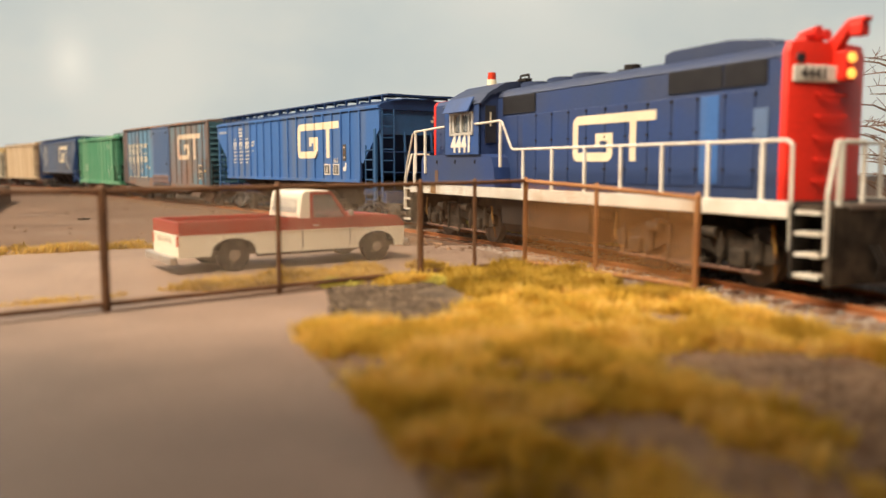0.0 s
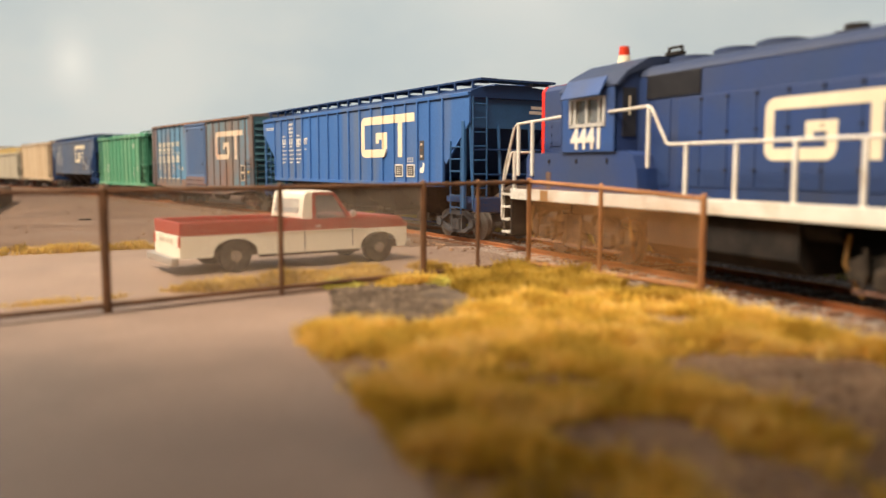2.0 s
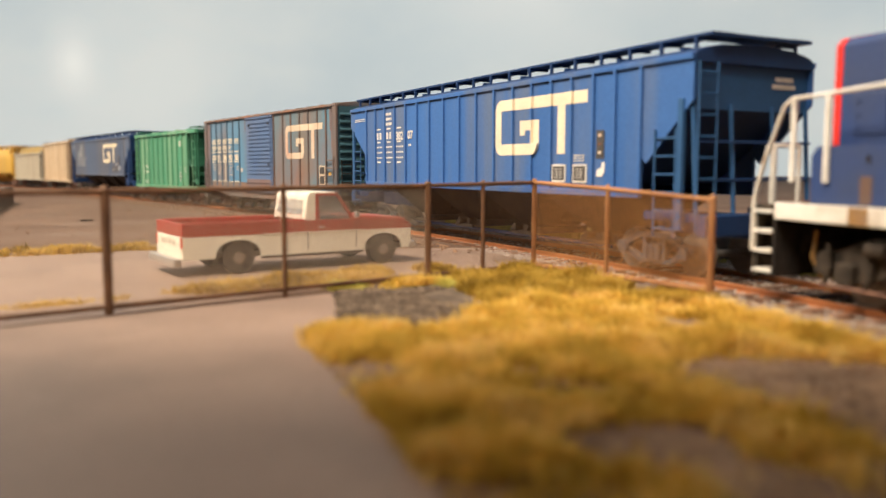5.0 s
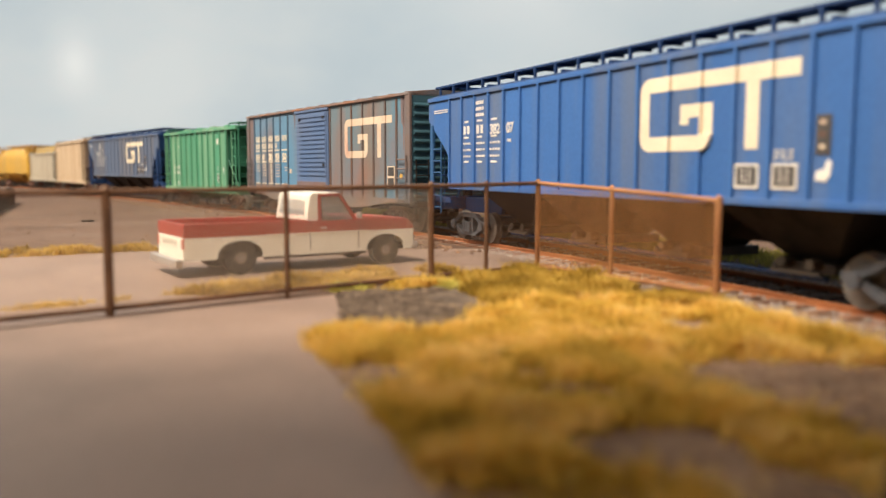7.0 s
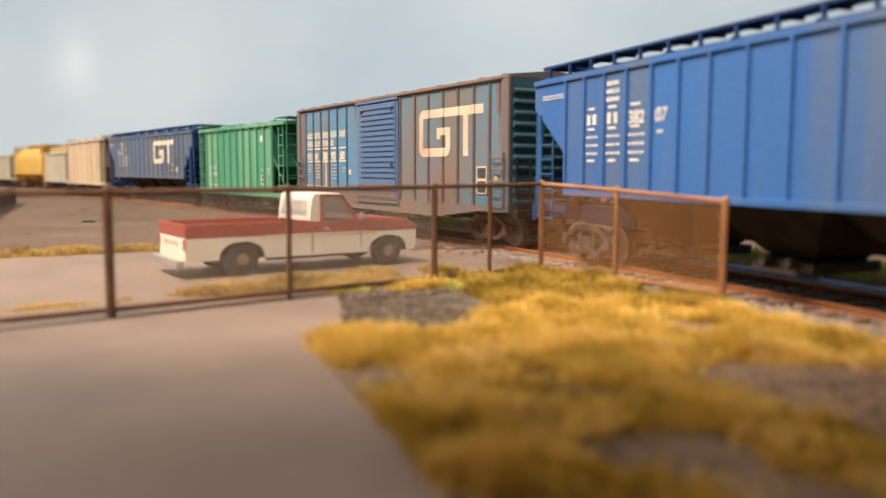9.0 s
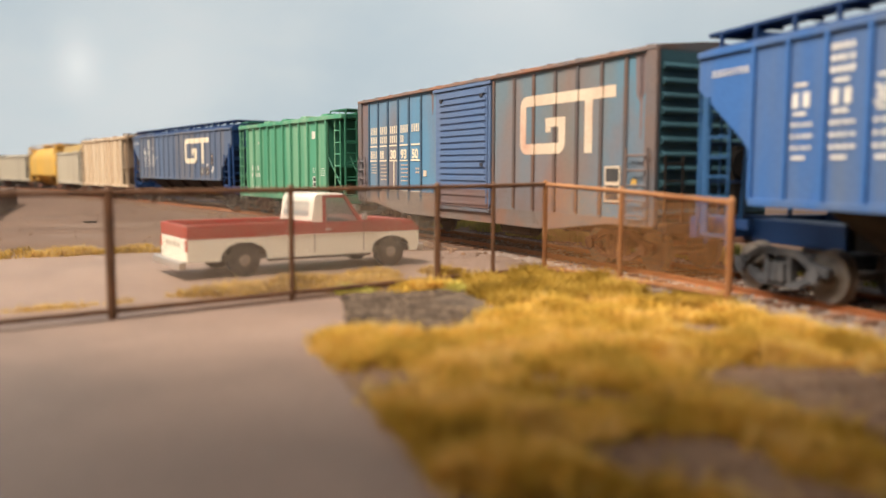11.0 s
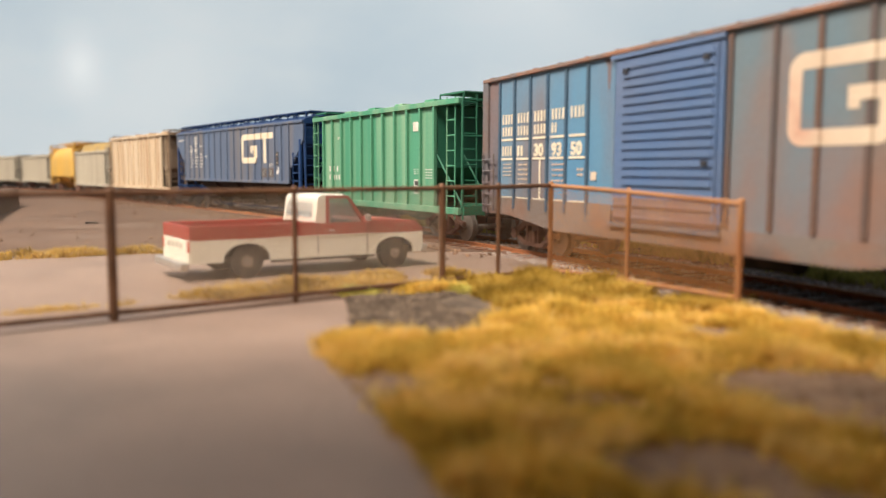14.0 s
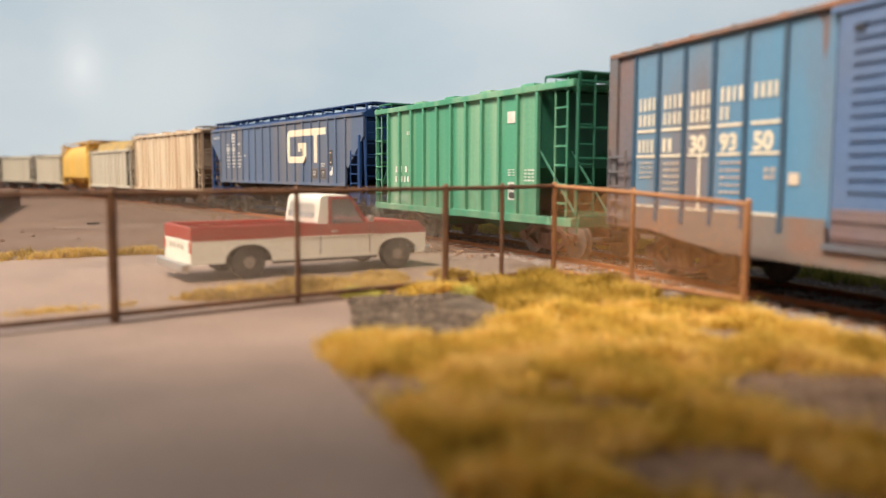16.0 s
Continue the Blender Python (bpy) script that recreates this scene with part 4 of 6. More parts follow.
# ---- the boxcar ----
def boxcar(s):
    b = thing("boxcar", "weathered blue ribbed boxcar with rust stains and a louvred sliding door", "railway wagon", "wagons of the train")
    W, xe, z0, z1 = 1.55, 7.62, 0.95, 4.48
    bm = B()
    box(bm, -xe, xe, W - 0.06, W, z0, z1)
    part("side_wall", bm, BOXBLUE, b)
    bm = B()
    box(bm, -xe, -1.70, -W, -W + 0.06, z0 + 0.35, z1)
    part("side_wall", bm, BOXBLUE, b, "faded blue steel side")
    bm = B()
    box(bm, 1.45, xe, -W, -W + 0.06, z0 + 0.15, z1)
    part("side_wall", bm, BOXGREY, b, "rust-stained blue-grey steel side")
    bm = B()
    box(bm, -1.70, 1.45, -W + 0.02, -W + 0.08, z0 + 0.2, z1)
    part("side_wall", bm, DOORBLUE, b)
    part("corner_panel", box(B(), -xe + 0.05, -6.78, -W - 0.006, -W + 0.03, z0 + 0.40, z1 - 0.06), CORNERRUST, b, "mauve-brown rusted end panel")
    for k, (xa, xb, za) in enumerate(((-1.98, -1.84, 3.72), (-2.10, -1.80, 4.22), (6.98, 7.30, 3.45), (7.10, 7.24, 2.70))):
        part("rust_stain", prism(B(), [(xa, 4.40), (xb, 4.40), (xb - 0.03, za + 0.2), ((xa + xb) / 2, za), (xa + 0.04, za + 0.15)], -W - 0.005, -W + 0.01), CORNERRUST, b, "rust-brown run below the eave")
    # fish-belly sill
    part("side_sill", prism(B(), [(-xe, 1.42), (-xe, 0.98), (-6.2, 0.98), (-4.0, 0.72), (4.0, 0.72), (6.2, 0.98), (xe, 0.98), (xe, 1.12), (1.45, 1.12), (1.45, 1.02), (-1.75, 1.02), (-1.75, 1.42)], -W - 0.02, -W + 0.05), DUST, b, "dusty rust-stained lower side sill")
    # ribs, coloured dark for the shadow lines along them
    for x in (-6.75, -5.95, -5.15, -4.34, -3.53, -2.66, 1.58, 2.55, 3.40, 4.27, 5.10, 5.94, 6.72):
        bm = B()
        prism(bm, [(x - 0.05, 1.15), (x + 0.05, 1.15), (x + 0.05, 4.38), (x - 0.05, 4.38)], -W - 0.035, -W)
        part("rib", bm, RIBBLUE if x < 0 else RIBBROWN, b)
    # corner posts and eaves
    for x in (-xe + 0.12, xe - 0.12):
        bm = B()
        box(bm, x - 0.16, x + 0.16, -W - 0.07, -W + 0.03, z0 + 0.05, z1, 0.02)
        part("corner_post", bm, BOXRUST, b, "rust-streaked corner post")
    for y in (-W, W):
        bm = B()
        box(bm, -xe - 0.02, xe + 0.02, y - 0.085, y + 0.085, z1 - 0.05, z1 + 0.045, 0.02)
        part("eave", bm, EAVERUST, b)
    sec = [(-W, z1 + 0.04), (0, z1 + 0.20), (W, z1 + 0.04), (W, z1 - 0.05), (-W, z1 - 0.05)]
    part("roof", section(B(), sec, -xe, xe), BOXRUST, b, "rust-brown panelled roof")
    bm = B()
    for i in range(14):
        x = -7.3 + 14.6 * i / 13
        section(bm, [(-W, z1 + 0.08), (0, z1 + 0.24), (W, z1 + 0.08), (W, z1 + 0.04), (0, z1 + 0.19), (-W, z1 + 0.04)], x - 0.04, x + 0.04)
    part("roof_seam", bm, EAVERUST, b)
    # sliding door of pressed louvres
    door = part("door", box(B(), -1.62, 1.42, -W - 0.05, -W - 0.01, 1.08, 4.30, 0.012), DOORBLUE, b, "purplish blue louvred sliding door")
    bm = B()
    for i in range(3, 17):
        z = 1.30 + 0.176 * i
        prism(bm, [(-1.34, z), (1.26, z), (1.22, z + 0.105), (-1.30, z + 0.105)], -W - 0.085, -W - 0.045)
    part("louvre", bm, DOORBLUE, door)
    bm = B()
    box(bm, -1.60, 1.40, -W - 0.07, -W - 0.04, 1.09, 1.58, 0.01)
    part("door_foot", bm, DOORRUST, door, "rust-brown foot of the door")
    for z in (1.16, 1.40):
        part("ridge", box(B(), -1.57, 1.37, -W - 0.095, -W - 0.065, z, z + 0.07, 0.01), DOORRUST, door)
    bm = B()
    cyl(bm, (1.33, -W - 0.07, 1.2), (1.33, -W - 0.07, 4.28), 0.03, 8)
    cyl(bm, (1.47, -W - 0.05, 1.2), (1.47, -W - 0.05, 4.28), 0.04, 8)
    part("locking_bar", bm, DOORBLUE, door)
    for xa, za in ((1.02, 2.2), (1.00, 4.02), (-1.30, 4.02)):
        part("door_latch", box(B(), xa, xa + 0.15, -W - 0.11, -W - 0.05, za, za + 0.1), GRILLE, door)
    for z in (4.33, 0.98):
        bm = B()
        box(bm, -1.75, 1.5, -W - 0.09, -W - 0.02, z, z + 0.09, 0.01)
        part("door_track", bm, DOORBLUE if z > 2 else BOXRUST, b)
    # corrugated ends
    for d in (-1, 1):
        bm = B()
        box(bm, min(d * (xe - 0.05), d * xe), max(d * (xe - 0.05), d * xe), -W, W, z0, z1)
        part("end_wall", bm, TEAL, b, "dark teal corrugated end")
        bm = B()
        for i in range(11):
            z = 1.18 + 0.285 * i
            n = 5
            pts = [(d * (xe + 0.10 * math.sin(math.pi * k / n)), z + 0.17 * k / n) for k in range(n + 1)]
            prism(bm, pts, -W + 0.10, W - 0.10)
        part("end_rib", bm, TEAL, b, smooth=True)
        ladder(b, d * (xe + 0.14), -1.2, 0.7, 2.4, 0.46, "y", BLACK, 5)
        ladder(b, d * (xe - 0.42), -W - 0.12, 1.05, 2.55, 0.62, "x", BOXRUST, 5)
        bm = B()
        box(bm, min(d * 6.5, d * 8.2), max(d * 6.5, d * 8.2), -0.28, 0.28, 0.72, 1.05, 0.02)
        box(bm, d * 7.72 - 0.12, d * 7.72 + 0.12, -1.45, 1.45, 0.86, 1.06, 0.02)
        part("end_sill", bm, BLACK, b)
        coupler(b, d * 7.7, d)
    bm = B()
    cyl(bm, (xe + 0.2, 0.55, 2.25), (xe + 0.26, 0.55, 2.25), 0.28, 16)
    box(bm, xe + 0.08, xe + 0.2, 0.4, 0.7, 1.2, 2.6)
    part("hand_brake", bm, BLACK, b)
    bm = B()
    box(bm, -xe, xe, -1.4, 1.4, 0.86, 0.96)
    box(bm, -6.6, 6.6, -0.2, 0.2, 0.60, 0.9)
    for k in range(7):
        box(bm, -4.5 + 1.5 * k - 0.06, -4.5 + 1.5 * k + 0.06, -1.4, 1.4, 0.7, 0.88)
    cyl(bm, (1.2, -0.9, 0.62), (2.6, -0.9, 0.62), 0.2, 12)
    part("underframe", bm, BLACK, b)
    # emblem and lettering
    emblem(b, 2.82, 6.39, 2.48, 3.87, -W, 0.25, (3.40, 4.27, 5.10, 5.94), 0.035, 0.05, STAINEDCREAM)
    y = -W - 0.012
    for i in range(5):
        x = -6.60 + 0.815 * i
        bars(b, x, x + 0.60, 3.28, 3.54, y, 1, 4, CREAM, 0.95, 21 + i, label="cream lettering bar", wide=0.5)
        if i < 4:
            bars(b, x, x + (0.60 if i < 3 else 0.28), 2.98, 3.22, y, 1, 4 if i < 3 else 2, CREAM, 0.95, 27 + i, wide=0.5)
    bm = B()
    for i in range(5):
        x = -6.64 + 0.815 * i
        for z in (2.87, 2.38, 1.40):
            box(bm, x, x + 0.68, y - 0.006, y + 0.004, z, z + 0.05)
    box(bm, -4.70, -4.64, y - 0.006, y + 0.004, 1.40, 2.38)
    part("lettering_line", bm, CREAM, b)
    for tx, xx in (("30", -4.97), ("93", -4.14), ("50", -3.32)):
        lettering("wagon_number", tx, b, CREAM, xx, y, 2.47, 0.40, "", 0.014, 1.12)
    bars(b, -6.60, -6.05, 2.47, 2.74, y, 1, 4, CREAM, 0.95, 24, wide=0.5)
    bars(b, -5.80, -5.46, 2.47, 2.74, y, 1, 2, CREAM, 0.95, 23, wide=0.55)
    for k, (xa, xb, za, rows) in enumerate(((-6.55, -6.10, 1.95, 4), (-5.75, -5.25, 1.72, 5), (-4.12, -3.58, 1.70, 5))):
        bars(b, xa, xb, za, 2.32, y, rows, 4, STAINEDCREAM, 0.32, 25 + k)
    bars(b, -3.05, -2.78, 1.97, 2.20, y, 2, 2, STAINEDCREAM, 0.5, 30)
    bars(b, -2.55, -2.15, 1.90, 2.10, y, 1, 1, STAINEDCREAM, 0.9, 31)
    data_panel(b, 6.10, 6.60, 1.82, 2.19, y, STAINEDCREAM)
    data_panel(b, 6.10, 6.60, 1.44, 1.83, y - 0.004, STAINEDCREAM)
    bm = B()
    cyl(bm, (7.03, -W - 0.03, 1.85), (7.03, -W - 0.008, 1.85), 0.085, 16)
    part("inspection_dot", bm, YELLOW, b, "round yellow inspection dot")
    for d in (-1, 1):
        freight_bogie(b, d * 5.9, FRAMERUST)
    TRAIN.append((b, s, 5.9))


# ---- short covered hoppers ----
def short_hopper(name, label, s, mat_side, mat_shade, x0=-5.4, x1=4.55, zt=4.14, zb=1.0, round_side=False, cage=True, bogie=None, reach=(0.55, 1.30), n=12, trough=None):
    h = thing(name, label, "railway wagon", "wagons of the train")
    W = 1.5
    if round_side:
        sec = []
        for k in range(13):
            a = math.pi * k / 12
            sec.append((W * 1.02 * math.cos(a) if 0 < k < 12 else W * 1.02 * math.cos(a), 2.9 + 1.35 * math.sin(a) ** 0.8))
        sec += [(-W * 1.02, 1.5), (-0.7, 0.9), (0.7, 0.9), (W * 1.02, 1.5)]
        part("tank_body", section(B(), sec, x0 - 0.4, x1 + 0.4), mat_side, h, smooth=True)
    else:
        for y0, y1 in ((-W, -W + 0.06), (W - 0.06, W)):
            bm = B()
            box(bm, x0, x1, y0, y1, zb, zt)
            part("side_sheet", bm, mat_side, h)
        bm = B()
        prism(bm, [(-0.05, zb + 0.05), (0.05, zb + 0.05), (0.05, zt - 0.12), (-0.05, zt - 0.12)], -0.09, 0)
        rib = part("rib", bm, mat_side, h)
        rib.location = (x0 * K, -W * K, 0)
        for i in range(1, n + 1):
            again("rib", rib.data, h, x0 + (x1 - x0) * i / n, -W)
        bm = B()
        for y in (-W, W):
            box(bm, x0 - reach[0], x1 + reach[1], y - 0.10, y + 0.08, zt - 0.12, zt + 0.04, 0.015)
        part("top_chord", bm, mat_side, h)
        bm = B()
        for y in (-W, W):
            box(bm, x0 - reach[0], x1 + reach[1], y - 0.09, y + 0.06, zb - 0.16, zb + 0.04, 0.015)
        part("side_sill", bm, mat_side, h)
        sec = [(-W, zt + 0.02), (-0.7, zt + 0.14), (0.7, zt + 0.14), (W, zt + 0.02), (W, zt - 0.05), (-W, zt - 0.05)]
        part("roof", section(B(), sec, x0 - 0.05, x1 + 0.05), mat_side, h)
    bm = B()
    for i in range(4):
        for y in (-0.75, 0.75):
            x = x0 + 1.2 + (x1 - x0 - 2.4) * i / 3
            zz = zt + (0.12 if not round_side else 0.2)
            box(bm, x - 0.30, x + 0.30, y - 0.30, y + 0.30, zz - 0.02, zz + 0.08, 0.03)
    part("roof_hatch", bm, mat_side, h)
    if trough:
        sec = [(-1.2, zt), (-0.95, zt + 0.62), (-0.5, zt + 0.72), (0.5, zt + 0.72), (0.95, zt + 0.62), (1.2, zt)]
        part("roof_trough", section(B(), sec, x0 + 0.1, x1 - 0.1), trough, h, "mustard-brown raised roof trough")
    bm = B()
    lift = 0.72 if trough else 0.15
    box(bm, x0 - 0.6, x1 + 0.9, -0.25, 0.25, zt + lift + 0.02, zt + lift + 0.06)
    for k in range(6):
        xk = x0 + (x1 - x0) * k / 5
        box(bm, xk - 0.03, xk + 0.03, -0.2, 0.2, zt, zt + lift + 0.03)
    part("running_board", bm, mat_shade, h)
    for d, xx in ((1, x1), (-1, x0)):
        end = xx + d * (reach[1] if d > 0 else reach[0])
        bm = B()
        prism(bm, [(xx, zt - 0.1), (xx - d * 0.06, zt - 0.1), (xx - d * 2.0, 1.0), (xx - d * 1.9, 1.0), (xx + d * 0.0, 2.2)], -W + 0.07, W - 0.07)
        part("slope_sheet", bm, mat_shade, h)
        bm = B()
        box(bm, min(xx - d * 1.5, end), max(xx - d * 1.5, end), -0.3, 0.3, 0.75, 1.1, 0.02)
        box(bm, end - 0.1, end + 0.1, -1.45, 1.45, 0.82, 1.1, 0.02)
        part("end_sill", bm, mat_shade, h)
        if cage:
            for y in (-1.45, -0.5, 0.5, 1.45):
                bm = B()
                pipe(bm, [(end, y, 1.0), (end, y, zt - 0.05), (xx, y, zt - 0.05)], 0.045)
                part("end_post", bm, mat_shade, h)
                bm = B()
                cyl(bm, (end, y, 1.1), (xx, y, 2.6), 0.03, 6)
                part("end_brace", bm, mat_shade, h)
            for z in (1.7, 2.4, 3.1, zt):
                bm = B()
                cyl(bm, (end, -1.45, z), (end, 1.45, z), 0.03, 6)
                part("cross_bar", bm, mat_shade, h)
            ladder(h, end, -1.2, 0.7, zt + 0.15, 0.46, "y", mat_shade, 8)
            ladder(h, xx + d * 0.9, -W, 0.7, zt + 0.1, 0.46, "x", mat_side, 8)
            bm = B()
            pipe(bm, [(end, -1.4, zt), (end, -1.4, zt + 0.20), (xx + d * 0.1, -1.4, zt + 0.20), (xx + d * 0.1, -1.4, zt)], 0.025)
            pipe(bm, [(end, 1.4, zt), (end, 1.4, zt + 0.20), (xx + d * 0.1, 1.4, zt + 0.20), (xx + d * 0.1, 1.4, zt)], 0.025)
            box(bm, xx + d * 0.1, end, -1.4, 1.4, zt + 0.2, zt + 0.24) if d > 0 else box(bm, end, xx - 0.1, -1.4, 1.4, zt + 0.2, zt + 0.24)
            part("roof_grab_rail", bm, mat_shade, h)
        coupler(h, end - d * 0.1, d)
        freight_bogie(h, end - d * 1.75, bogie or FRAMERUST)
    mid = (x0 + x1) / 2
    for d in (-1, 1):
        bm = B()
        c0 = mid + d * 1.9
        vs = []
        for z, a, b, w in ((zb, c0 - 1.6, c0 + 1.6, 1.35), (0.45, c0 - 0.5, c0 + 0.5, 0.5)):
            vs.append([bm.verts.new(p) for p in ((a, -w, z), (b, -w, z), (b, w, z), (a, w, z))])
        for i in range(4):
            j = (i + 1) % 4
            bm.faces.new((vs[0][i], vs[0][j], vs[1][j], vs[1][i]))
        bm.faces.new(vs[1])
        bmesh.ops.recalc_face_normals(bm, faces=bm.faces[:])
        part("discharge_bay", bm, mat_shade, h)
    TRAIN.append((h, s, 4.2))
    return h

# ---- the diesel engine ----
def locomotive(s):
    e = thing("diesel_locomotive", "blue road-switcher diesel locomotive with red ends and white handrails", "locomotive")
    HW = 0.93
    hood = [(-HW, 1.55), (-HW, 3.96), (-HW + 0.07, 4.09), (-HW + 0.26, 4.19), (-0.3, 4.24), (0.3, 4.24), (HW - 0.26, 4.19), (HW - 0.07, 4.09), (HW, 3.96), (HW, 1.55)]
    lower = [(-HW, 1.55), (-HW, 3.94), (HW, 3.94), (HW, 1.55)]
    upper = hood[1:-1]
    part("long_hood", section(B(), lower, -2.86, 6.62), LOCOBLUE, e, "blue engine hood with doors")
    part("hood_roof", section(B(), upper, -2.86, 6.62), LOCOTOP, e, "hood roof in a grey-blue that holds its sheen", smooth=True)
    # red nose with chamfered corners
    bm = B()
    plan = [(6.62, -HW - 0.01), (6.74, -HW + 0.01), (6.80, -0.80), (6.90, -0.25), (6.90, 0.25), (6.80, 0.80), (6.74, HW - 0.01), (6.62, HW + 0.01)]
    lo = [bm.verts.new((x, y, 1.55)) for x, y in plan]
    mi = [bm.verts.new((x, y, 4.02)) for x, y in plan]
    hi = [bm.verts.new((6.62 + (x - 6.62) * 0.9, y * 0.92, 4.19)) for x, y in plan]
    for a, b in ((lo, mi), (mi, hi)):
        for i in range(len(plan) - 1):
            bm.faces.new((a[i], a[i + 1], b[i + 1], b[i]))
    bm.faces.new(hi)
    bm.faces.new(lo[::-1])
    bm.faces.new([lo[0], mi[0], hi[0], hi[-1], mi[-1], lo[-1]])
    bmesh.ops.recalc_face_normals(bm, faces=bm.faces[:])
    part("hood_end", bm, RED, e, "bright red hood end", smooth=True)
    nose = [(-HW, 2.3), (-HW, 3.98), (-HW + 0.10, 4.10), (-0.3, 4.20), (0.3, 4.20), (HW - 0.10, 4.10), (HW, 3.98), (HW, 2.3)]
    part("short_hood", section(B(), nose, -6.75, -4.98), LOCOBLUE, e)
    bm = section(B(), [(y * 1.01, z + 0.01) for y, z in nose], -6.86, -6.72)
    part("short_hood_end", bm, RED, e, "bright red short hood end")
    # cab
    CW = 1.5
    cab = [(-CW, 2.45), (-CW, 3.80), (-CW + 0.28, 4.08), (-0.7, 4.36), (0, 4.43), (0.7, 4.36), (CW - 0.28, 4.08), (CW, 3.80), (CW, 2.45)]
    bm = B()
    box(bm, -4.98, -2.86, CW - 0.06, CW, 2.45, 3.82)
    part("cab_side", bm, CABBLUE, e)
    bm = B()
    box(bm, -4.98, -2.86, -CW, -CW + 0.06, 2.45, 3.06)
    box(bm, -4.98, -4.52, -CW, -CW + 0.06, 3.06, 3.60)
    box(bm, -3.30, -2.86, -CW, -CW + 0.06, 3.06, 3.60)
    box(bm, -4.98, -2.86, -CW, -CW + 0.06, 3.60, 3.82)
    part("cab_side", bm, CABBLUE, e)
    for x0, x1 in ((-4.98, -4.92), (-2.92, -2.86)):
        bm = section(B(), cab, x0, x1)
        part("cab_end", bm, LOCOBLUE, e)
    bm = section(B(), [(-CW - 0.03, 3.80), (-CW + 0.26, 4.10), (-0.7, 4.39), (0, 4.46), (0.7, 4.39), (CW - 0.26, 4.10), (CW + 0.03, 3.80), (CW - 0.05, 3.78), (CW - 0.3, 4.03), (0, 4.38), (-CW + 0.3, 4.03), (-CW + 0.05, 3.78)], -5.05, -2.80)
    part("cab_roof", bm, LOCOTOP, e, "cab roof in a grey-blue that holds its sheen")
    bm = B()
    box(bm, -4.9, -2.95, -CW + 0.1, CW - 0.1, 2.46, 2.95)
    part("cab_interior", bm, GRILLE, e)
    win = B()
    for a, b, c, d in ((-4.60, -4.51, 3.00, 3.60), (-4.42, -4.32, 3.02, 3.60), (-3.29, -3.20, 3.00, 3.60), (-3.46, -3.38, 3.02, 3.60), (-4.60, -3.20, 2.98, 3.06), (-4.60, -3.20, 3.56, 3.61), (-3.94, -3.85, 3.04, 3.6)):
        box(win, a, b, -CW - 0.03, -CW + 0.05, c, d)
    wf = part("cab_window", win, SILVER, e, "silver sliding window frame")
    bm = B()
    box(bm, -4.5, -3.3, -CW + 0.02, -CW + 0.035, 3.08, 3.58)
    part("pane", bm, WINDOWGLASS, wf)
    bm = B()
    prism(bm, [(-4.66, 0), (-3.14, 0), (-3.14, 0.03), (-4.66, 0.03)], 0, 0.44)
    aw = part("sunshade", bm, CABBLUE, e, "blue tilted sunshade over the window")
    aw.matrix_basis = pose(0, (-CW - 0.20) * K, 3.60 * K, 62, 0, 0)
    bm = B()
    box(bm, -2.875, -2.83, -1.32, -1.0, 2.75, 3.75)
    cw_ = part("cab_end_window", bm, GRILLE, e)
    # cream strip stands in for faint light in the dark opening
    bm = B()
    box(bm, -2.845, -2.815, -1.19, -1.15, 3.20, 3.58)
    part("wiper", bm, CREAM, cw_)
    # running board, side sill, box under the cab
    bm = B()
    for y in (-1.5, 1.5):
        box(bm, -7.38, 7.38, y - 0.05, y + 0.05, 1.30, 1.57, 0.015)
    part("side_sill", bm, WHITE, e, "white striped side sill")
    bm = B()
    box(bm, -7.5, 7.5, -1.46, 1.46, 1.36, 1.54)
    part("walkway", bm, BLACK, e)
    bm = prism(B(), [(-6.72, 1.58), (-6.72, 2.30), (-6.60, 2.45), (-2.55, 2.45), (-2.30, 2.36), (-2.18, 2.1), (-2.10, 1.58)], -1.44, -0.9)
    part("battery_box", bm, LOCOBLUE, e, "long blue box under the cab")
    bm = B()
    for x in (-5.6, -4.4, -3.2):
        box(bm, x - 0.03, x + 0.03, -1.46, -1.43, 2.2, 2.3)
    part("box_latch", bm, BLACK, e)
    bm = B()
    box(bm, -5.74, -5.52, -1.447, -1.43, 1.60, 2.0)
    part("rust_streak", bm, RIBBROWN, e, "faint brown rust run on the box")
    bm = B()
    box(bm, -5.82, -5.46, -1.556, -1.54, 1.31, 1.56)
    part("rust_streak", bm, OCHRE, e, "ochre rust streak down the sill")
    bm = B()
    for xa, za in ((-6.45, 2.62), (-5.72, 2.62)):
        box(bm, xa, xa + 0.62, -HW - 0.022, -HW + 0.01, za, za + 0.62, 0.01)
        for k in range(3):
            box(bm, xa + 0.06, xa + 0.14, -HW - 0.04, -HW, za + 0.08 + 0.2 * k, za + 0.12 + 0.2 * k)
    part("short_hood_door", bm, LOCOBLUE, e)
    # hood doors, grilles and hatches
    bm = B()
    box(bm, 0, 0.62, -HW - 0.018, -HW + 0.01, 1.75, 3.44, 0.008)
    hd = part("hood_door", bm, LOCOBLUE, e)
    hd.location = (-2.42 * K, 0, 0)
    for i in range(1, 12):
        again("hood_door", hd.data, e, -2.25 + 0.70 * i)
    bm = B()
    box(bm, 0.59, 0.65, -HW - 0.03, -HW, 0, 0.035)
    hg = part("door_hinge", bm, BLACK, e)
    hg.location = (-1.55 * K, 0, 2.05 * K)
    for i in range(11):
        for z in (2.05, 2.75, 3.36):
            if i or z > 2.1:
                again("door_hinge", hg.data, e, -1.55 + 0.70 * i, 0, z)
